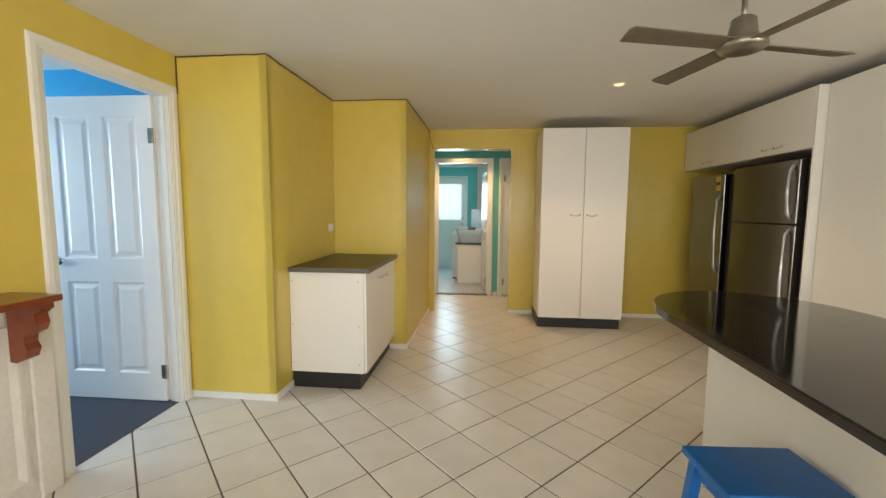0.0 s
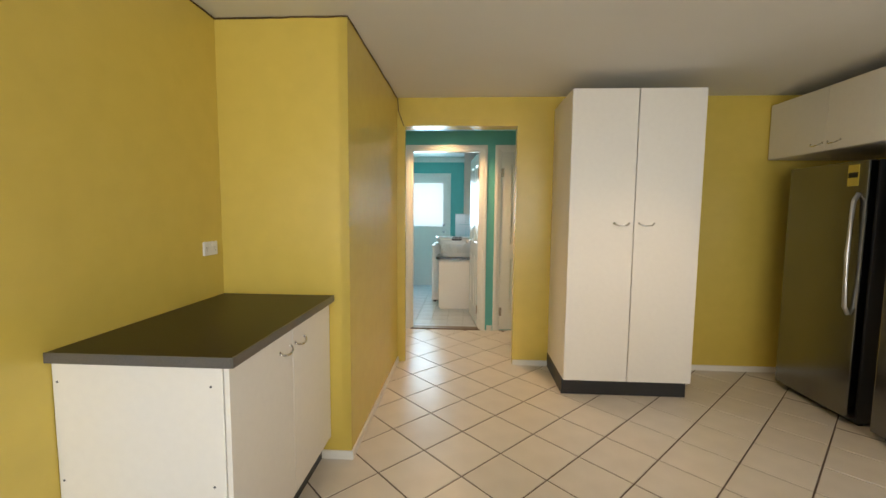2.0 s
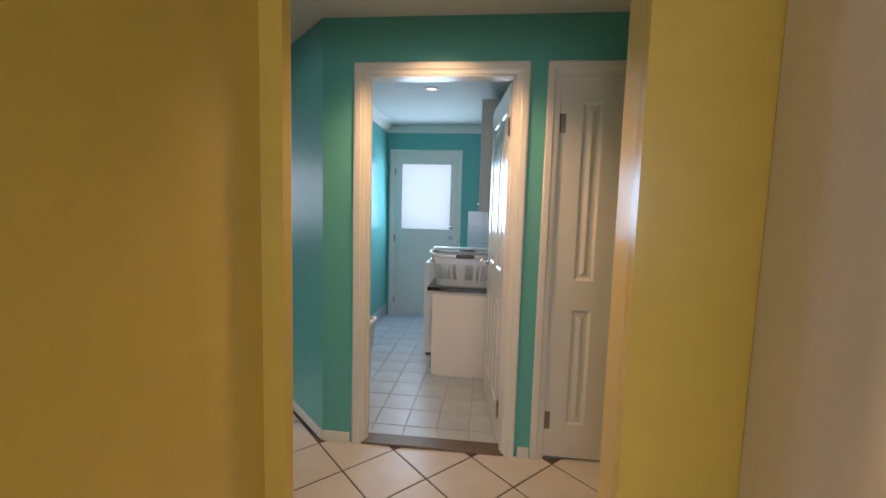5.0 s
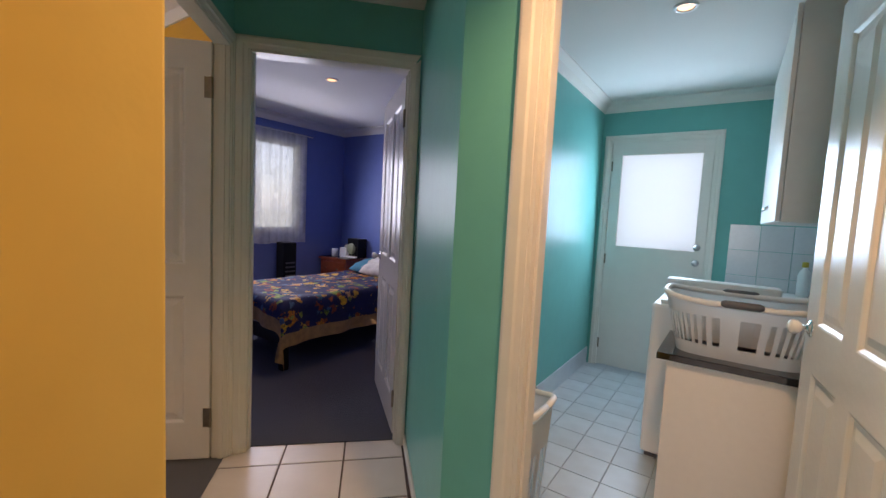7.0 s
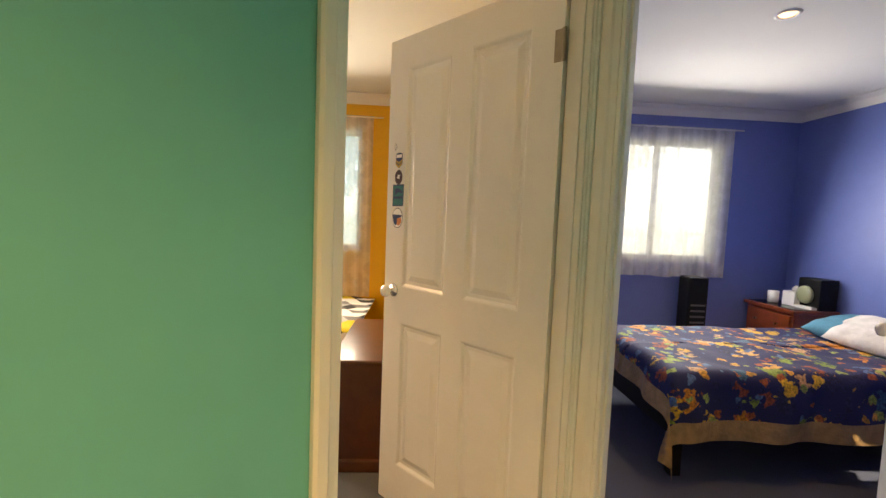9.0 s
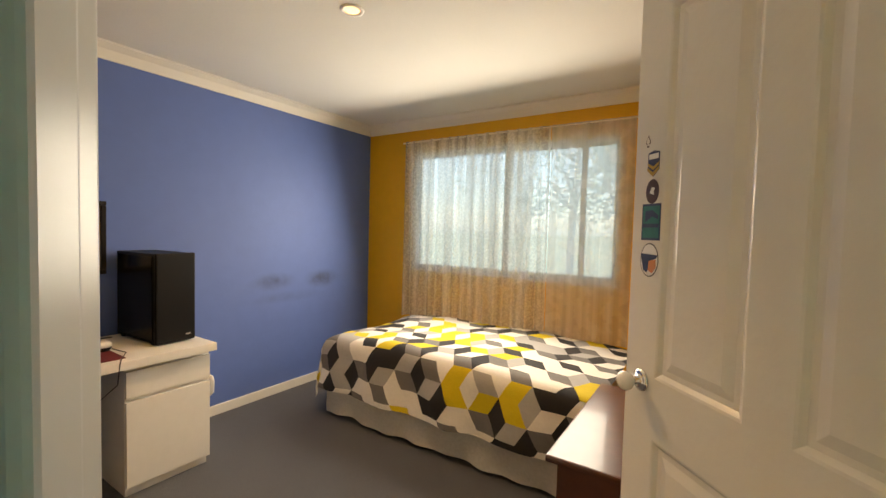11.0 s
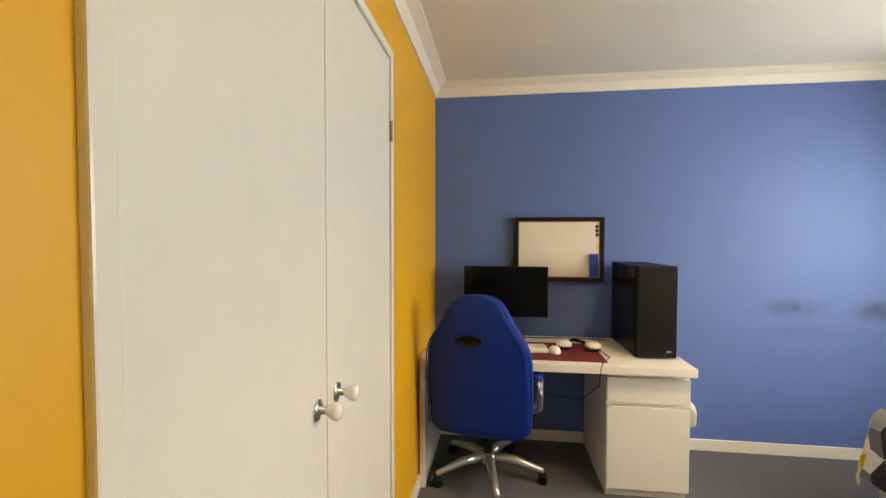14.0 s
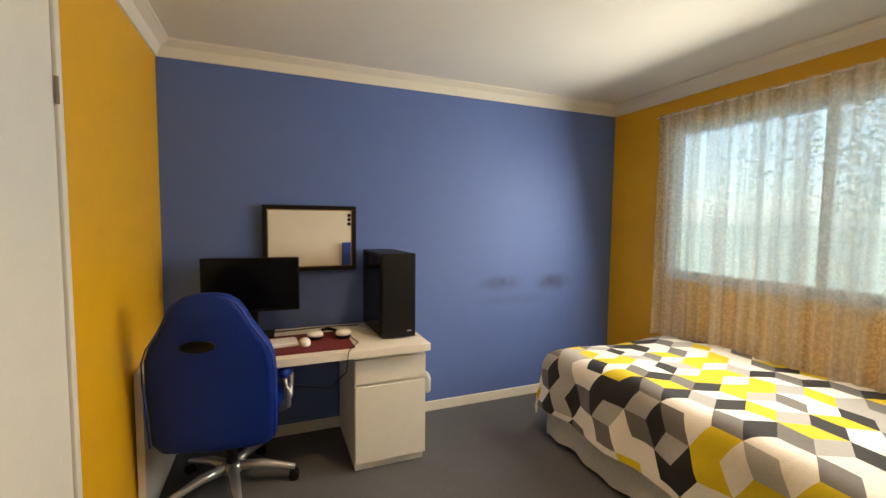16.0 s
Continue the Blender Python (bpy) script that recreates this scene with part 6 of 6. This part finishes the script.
# ---- laundry ----
def back_door():
    root = thing("back_door", Matrix.Translation((BDL + 0.02, LY1 + 0.03, 0.01)), "closed white back door with a screened glass window", "door")
    w, h = BDR - BDL - 0.04, 2.06
    px0, px1, pz0, pz1 = -1.127 - BDL - 0.02, -0.500 - BDL - 0.02, 1.125, 1.945
    bx("stile", (0, px0), (-0.018, 0.018), (0, h), M_DOOR, root, 0.002)
    bx("stile", (px1, w), (-0.018, 0.018), (0, h), M_DOOR, root, 0.002)
    bx("rail", (px0, px1), (-0.018, 0.018), (0, pz0), M_DOOR, root, 0)
    bx("rail", (px0, px1), (-0.018, 0.018), (pz1, h), M_DOOR, root, 0)
    g = bx("pane", (px0, px1), (-0.002, 0.002), (pz0, pz1), M_FROST, root, 0, "bright obscure glass pane")
    g.visible_shadow = False
    grid = bmesh.new()
    step = 0.062
    for s in (1, -1):
        for i in range(-16, 17):
            c = i * step
            pts = []
            x0_, x1_ = px0, px1
            za, zb = (pz0 + pz1) / 2 + s * (x0_ - (px0 + px1) / 2) + c, (pz0 + pz1) / 2 + s * (x1_ - (px0 + px1) / 2) + c
            a, b = Vector((x0_, 0.03, za)), Vector((x1_, 0.03, zb))
            # clip to the pane
            t0, t1 = 0.0, 1.0
            dz = zb - za
            for lim, sign in ((pz0, 1), (pz1, -1)):
                if abs(dz) > 1e-9:
                    t_ = (lim - za) / dz
                    if sign * dz > 0:
                        t0 = max(t0, t_)
                    else:
                        t1 = min(t1, t_)
            if t1 - t0 > 0.02:
                tube(grid, [a.lerp(b, t0), a.lerp(b, t1)], 0.0035, 5)
    part("security_screen", grid, M_ALU, root, "diamond security mesh")
    for z, r in ((1.16, 0.026), (1.03, 0.028)):
        bm = bmesh.new()
        lathe(bm, [(0.028, 0), (0.028, 0.006), (0.012, 0.012), (0.014, 0.03), (r * 0.85, 0.045), (0.008, 0.05)], 18, Matrix.Translation((w - 0.06, -0.018, z)) @ Matrix.Rotation(math.pi / 2, 4, 'X'))
        part("door_knob" if z < 1.1 else "deadlock", bm, M_SILVER, root, "metal lock", True)
    for z in (0.2, 1.0, 1.85):
        bx("hinge", (-0.012, 0.012), (-0.022, -0.017), (z - 0.045, z + 0.045), M_HINGE, root, 0.001)


def frosted():
    """White obscure glass that scatters the daylight behind it."""
    m = bpy.data.materials.new("obscure glass")
    m.use_nodes = True
    nt = m.node_tree
    b = nt.nodes["Principled BSDF"]
    b.inputs["Roughness"].default_value = 0.15
    b.inputs["Base Color"].default_value = (0.85, 0.88, 0.90, 1)
    tl = nt.nodes.new("ShaderNodeBsdfTranslucent")
    tl.inputs["Color"].default_value = (0.92, 0.95, 0.97, 1)
    mx = nt.nodes.new("ShaderNodeMixShader")
    mx.inputs[0].default_value = 0.8
    nt.links.new(b.outputs[0], mx.inputs[1])
    nt.links.new(tl.outputs[0], mx.inputs[2])
    nt.links.new(mx.outputs[0], nt.nodes["Material Output"].inputs["Surface"])
    return m


M_FROST = frosted()
back_door()
LCX, LCY = -0.460, 7.235


def laundry_unit():
    root = thing("laundry_cabinet", Matrix.Translation((LCX, LCY, 0)), "white laundry cabinet with plain end panel", "cabinet")
    bx("body", (0.012, LX1 - LCX - 0.01), (0.0, 0.46), (0.02, 0.73), M_LAM, root, 0.002)
    bx("plinth", (0.03, LX1 - LCX - 0.01), (0.01, 0.45), (0.0, 0.02), M_LAM, root, 0)
    t_ = thing("laundry_benchtop", Matrix.Translation((LCX, LCY, 0.73)), "dark laminate benchtop on the laundry cabinet", "benchtop")
    bx("slab", (-0.03, LX1 - LCX - 0.01), (-0.03, 0.47), (0, 0.032), M_GRANITE, t_, 0.004)


laundry_unit()


def washer():
    root = thing("washing_machine", Matrix.Translation((-0.59, 7.70, 0)), "white washing machine behind the laundry cabinet", "washing machine")
    w, d = 0.62, 0.62
    bx("body", (0, w), (0, d), (0.03, 0.90), M_PLASTIC, root, 0.02)
    bx("lid", (0.04, w - 0.03), (0.02, d - 0.15), (0.90, 0.925), M_PLASTIC, root, 0.008)
    bx("control_panel", (0.01, w - 0.01), (d - 0.13, d), (0.90, 1.0), M_PLASTIC, root, 0.015)
    for x in (0.05, w - 0.05):
        for y in (0.05, d - 0.05):
            bx("foot", (x - 0.025, x + 0.025), (y - 0.025, y + 0.025), (0, 0.03), M_GREYPL, root, 0.003)


washer()


def basket(name, m, w, d, h, label, handle_mt):
    root = thing(name, m, label, "laundry basket")
    n = 96
    def ring_pt(a, f_):
        c, s = math.cos(a), math.sin(a)
        k = 0.80 + 0.20 * f_
        return Vector((k * w / 2 * math.copysign(abs(c) ** 0.5, c), k * d / 2 * math.copysign(abs(s) ** 0.5, s), h * f_))
    bm = bmesh.new()
    levels = [0.0, 0.02, 0.22, 0.72, 0.88, 0.97]
    for side in (0,):
        rows_ = [[bm.verts.new(ring_pt(2 * math.pi * i / n, f_)) for i in range(n)] for f_ in levels]
        for li in range(len(levels) - 1):
            for i in range(n):
                if li == 2 and i % 2 == 0:
                    continue
                bm.faces.new((rows_[li][i], rows_[li][(i + 1) % n], rows_[li + 1][(i + 1) % n], rows_[li + 1][i]))
        bm.faces.new(rows_[0][::-1])
    geom = bmesh.ops.solidify(bm, geom=list(bm.faces), thickness=0.004)
    part("tub", bm, M_PLASTIC, root, "slotted white plastic tub")
    bm = bmesh.new()
    tube(bm, [ring_pt(2 * math.pi * i / 40, 1.0) + Vector((0, 0, 0.012 * math.cos(4 * math.pi * i / 40))) for i in range(41)], 0.013, 8)
    part("rim", bm, M_PLASTIC, root, "", True)
    for s in (-1, 1):
        bm = bmesh.new()
        tube(bm, [Vector((x, s * (d / 2 + 0.008), h - 0.004)) for x in (-0.075, -0.06, 0, 0.06, 0.075)], [0.010, 0.017, 0.017, 0.017, 0.010], 8)
        part("handle", bm, handle_mt, root, "grey grip", True)
    return root


basket("laundry_basket", Matrix.Translation((-0.19, 7.44, 0.762)), 0.60, 0.40, 0.26, "white slotted laundry basket on the dark benchtop", M_GREYPL)
basket("laundry_hamper", Matrix.Translation((-0.98, 6.64, -0.005)), 0.38, 0.34, 0.60, "tall white plastic laundry hamper behind the wall", M_GREYPL)


def wall_cupboard():
    root = thing("laundry_wall_cabinet", Matrix.Translation((-0.10, 7.49, 1.38)), "white laundry wall cabinet with two doors", "cabinet")
    bx("body", (0.02, LX1 + 0.09), (0.0, 1.2), (0, 0.95), M_LAM, root, 0.002)
    for y0, y1, hy_ in ((0.002, 0.598, 0.55), (0.602, 1.198, 0.65)):
        dr = bx("cabinet_door", (0.0, 0.018), (y0, y1), (0.002, 0.948), M_LAM, root, 0.002)
        bow_handle(dr, Matrix.Translation((0, hy_, 0.09)) @ Matrix.Rotation(-math.pi / 2, 4, 'Z'), 0.08)


wall_cupboard()
tub = thing("laundry_tub", Matrix.Translation((0.05, 8.32, 0)), "white laundry tub cabinet with mixer tap", "laundry tub")
bx("cabinet", (0, 0.55), (0, 0.80), (0.0, 0.84), M_LAM, tub, 0.003)
bx("basin_top", (-0.02, 0.56), (-0.02, 0.82), (0.84, 0.88), M_PLASTIC, tub, 0.01)
bm = bmesh.new()
tube(bm, [(0.50, 0.3, 0.88), (0.50, 0.3, 1.12), (0.44, 0.3, 1.17), (0.30, 0.3, 1.16), (0.28, 0.3, 1.12)], 0.012, 10)
part("tap", bm, M_CHROME, tub, "chrome swan-neck tap", True)


def detergent_bottle(x, y):
    root = thing("detergent_bottle", Matrix.Translation((x, y, 0.88)), "white plastic bottle with a yellow cap on the laundry tub", "bottle")
    bm = bmesh.new()
    lathe(bm, [(0.034, 0), (0.038, 0.006), (0.038, 0.15), (0.030, 0.18), (0.015, 0.20), (0.014, 0.215)], 20)
    part("body", bm, M_PLASTIC, root, "", True)
    bm = bmesh.new()
    lathe(bm, [(0.018, 0.213), (0.019, 0.216), (0.019, 0.245), (0.015, 0.25)], 16)
    part("cap", bm, mat("yellow bottle cap", (0.62, 0.48, 0.06), 0.4), root, "yellow screw cap", True)
    return root


detergent_bottle(0.20, 9.02)


# ---- wall tiles of the laundry ----
def shared_box(name, w, h, t, b=0.002):
    bm = bmesh.new()
    x, y = w / 2, h / 2
    lo = [bm.verts.new((a * x, c * y, 0)) for a, c in ((-1, -1), (1, -1), (1, 1), (-1, 1))]
    hi = [bm.verts.new((a * (x - b), c * (y - b), t)) for a, c in ((-1, -1), (1, -1), (1, 1), (-1, 1))]
    mid = [bm.verts.new((a * x, c * y, t - b)) for a, c in ((-1, -1), (1, -1), (1, 1), (-1, 1))]
    bm.faces.new(hi)
    for i in range(4):
        j = (i + 1) % 4
        bm.faces.new((lo[i], lo[j], mid[j], mid[i]))
        bm.faces.new((mid[i], mid[j], hi[j], hi[i]))
    me = bpy.data.meshes.new(name)
    bm.to_mesh(me)
    bm.free()
    return me


back_wall = bpy.data.objects["wall_laundry_back"]
right_wall = bpy.data.objects["wall_laundry_right"]


def wall_tiles(parent, m, cols_, rows_, size, mt):
    me = shared_box("wall_tile", size - 0.003, size - 0.003, 0.008)
    me.materials.append(mt)
    for i in range(cols_):
        for j in range(rows_):
            ob = new("tile", me)
            ob.parent = parent
            ob.matrix_world = m @ Matrix.Translation(((i + 0.5) * size, (j + 0.5) * size, 0))


bpy.context.view_layer.update()
wall_tiles(back_wall, Matrix.Translation((-0.27, LY1, 0.78)) @ Matrix.Rotation(math.pi / 2, 4, 'X'), 4, 3, 0.2, M_WTILE)
wall_tiles(right_wall, Matrix.Translation((LX1, LY1 - 0.02, 0.78)) @ Matrix.Rotation(-math.pi / 2, 4, 'Z') @ Matrix.Rotation(math.pi / 2, 4, 'X'), 9, 3, 0.2, M_WTILE)


# ---- floor tiles ----
def diamond_mesh(name, hx_, hy_, gap, t, b=0.0025):
    bm = bmesh.new()
    def ring(k, z):
        return [bm.verts.new((x * k, y * k, z)) for x, y in ((hx_, 0), (0, hy_), (-hx_, 0), (0, -hy_))]
    inset = 1 - gap / (hx_ * hy_ / math.hypot(hx_, hy_)) / 2
    lo, mid = ring(inset, -0.004), ring(inset, t - b)
    hi = ring(inset - b / hx_, t)
    bm.faces.new(hi)
    for i in range(4):
        j = (i + 1) % 4
        bm.faces.new((lo[i], lo[j], mid[j], mid[i]))
        bm.faces.new((mid[i], mid[j], hi[j], hi[i]))
    me = bpy.data.meshes.new(name)
    bm.to_mesh(me)
    bm.free()
    return me


TX, TY, TX0, TY0 = 0.2250, 0.2315, -0.508, 1.956
tile_me = diamond_mesh("floor_tile", TX, TY, 0.009, 0.0)
tile_me.materials.append(M_TILE)
kitchen_floor = bpy.data.objects["floor_kitchen"]
hall_floor = bpy.data.objects["floor_hall"]
fr_rnd = random.Random(3)


def inside_kitchen(x, y):
    return -2.2 < x < 3.0 and -0.2 < y < 5.4


def inside_hall(x, y):
    return x + y > SD and x + y < SA + 0.17 and y - x < DB + 0.3 and YH - 0.25 < y < 7.4 or (y > YH - 0.25 and x > -1.1 and x < 1.1 and y < YL + 0.15)


rest = []
for i in range(-16, 20):
    for j in range(-24, 26):
        if (i + j) % 2 == 0:
            continue
        x, y = TX0 + i * TX, TY0 + j * TY
        k = inside_kitchen(x, y)
        h_ = inside_hall(x, y)
        solid = (x < XN - 0.22 and y > Y1 + 0.2) or (x < XO - 0.22 and Y2 + 0.22 < y < YH - 0.2) or x < XL - 0.2
        if solid and not h_:
            continue
        if h_ and y > YH - 0.1 or (k and x < 2.6 and y > 0.35):
            ob = new("tile", tile_me)
            ob.parent = hall_floor if y > YH else kitchen_floor
            ob.location = (x, y, 0.0)
            ob.rotation_euler = (fr_rnd.uniform(-0.0012, 0.0012), fr_rnd.uniform(-0.0012, 0.0012), 0)
        elif -3.4 < y < 5.2 and -2.2 < x < 3.4:
            rest.append((x, y))
bm = bmesh.new()
for x, y in rest:
    vs = [bm.verts.new((x + a * (TX - 0.004), y + b * (TY - 0.004), 0)) for a, b in ((1, 0), (0, 1), (-1, 0), (0, -1))]
    bm.faces.new(vs)
tagged(part("outer_floor_tiles", bm, M_TILE, kitchen_floor), kind="stuff")

lt = shared_box("laundry_tile", 0.2, 0.215, 0.006)
lt.materials.append(M_LTILE)
laundry_floor = bpy.data.objects["floor_laundry"]
for i in range(-4, 7):
    for j in range(0, 15):
        x, y = -0.70 + (i + 0.5) * 0.205, 6.18 + (j + 0.5) * 0.22
        if LX0 - 0.1 < x < LX1 and x + y > SA + 0.2 and y < LY1 + 0.05 and (y > LY0 - 0.02 or LDL < x < LDR):
            ob = new("tile", lt)
            ob.parent = laundry_floor
            ob.location = (x, y, -0.006)


# ---- garden outside the windows ----
M_LEAF = mat("dry green foliage", (0.10, 0.13, 0.035), 0.7, grain=0.6, grain_scale=3, random_tone=0.2)
M_BARK = mat("grey gum bark", (0.20, 0.16, 0.12), 0.9, grain=0.5, grain_scale=9, bump=0.5, bump_scale=20)


def tree(x, y, h, seed, label):
    rnd = random.Random(seed)
    root = thing("tree", Matrix.Translation((x, y, -0.36)), label, "tree", "trees in the garden")
    bm = bmesh.new()
    lean = Vector((rnd.uniform(-.3, .3), rnd.uniform(-.3, .3), 0))
    tube(bm, [lean * (k / 6) ** 1.5 * h * 0.2 + Vector((0, 0, h * 0.75 * k / 6)) for k in range(7)], [0.16 - 0.02 * k for k in range(7)], 9)
    limbs = []
    for k in range(9):
        z = h * rnd.uniform(0.28, 0.72)
        a = rnd.uniform(0, 6.28)
        base = lean * (z / h / 0.75) ** 1.5 * h * 0.2 + Vector((0, 0, z))
        tip = base + Vector((math.cos(a), math.sin(a), rnd.uniform(0.3, 0.9))) * h * rnd.uniform(0.16, 0.30)
        tube(bm, [base, base.lerp(tip, 0.5) + Vector((0, 0, 0.05 * h)), tip], [0.06, 0.04, 0.015], 6)
        limbs.append(tip)
    part("trunk", bm, M_BARK, root, "", True)
    verts, faces = [], []
    for tip in limbs + [Vector((0, 0, h * 0.85)), Vector((lean.x, lean.y, h * 0.7))]:
        for c in range(7):
            cc = tip + Vector((rnd.gauss(0, .1), rnd.gauss(0, .1), rnd.gauss(0, .08))) * h
            for q in range(42):
                p = cc + Vector((rnd.gauss(0, .05), rnd.gauss(0, .05), rnd.gauss(0, .04))) * h
                d1 = Vector((rnd.gauss(0, 1), rnd.gauss(0, 1), rnd.gauss(0, 1))).normalized() * rnd.uniform(0.07, 0.14)
                d2 = d1.orthogonal().normalized() * rnd.uniform(0.03, 0.06)
                i0 = len(verts)
                verts += [p - d1, p - d2, p + d1, p + d2]
                faces.append((i0, i0 + 1, i0 + 2, i0 + 3))
    me = bpy.data.meshes.new("crown")
    me.from_pydata(verts, [], faces)
    me.materials.append(M_LEAF)
    ob = new("crown", me)
    ob.parent = root
    return root


for k, (tx, ty, th) in enumerate(((-13.5, 4.4, 6.0), (-12.5, 8.6, 5.5), (-16, 7.4, 8), (-17, 11.5, 7), (-16.5, 1.5, 8), (-15, 5.9, 5.0), (-21, 9.5, 9), (-21, 4.0, 9))):
    tree(tx, ty, th, 20 + k, "leafy grey-barked garden tree beyond the bedroom windows")
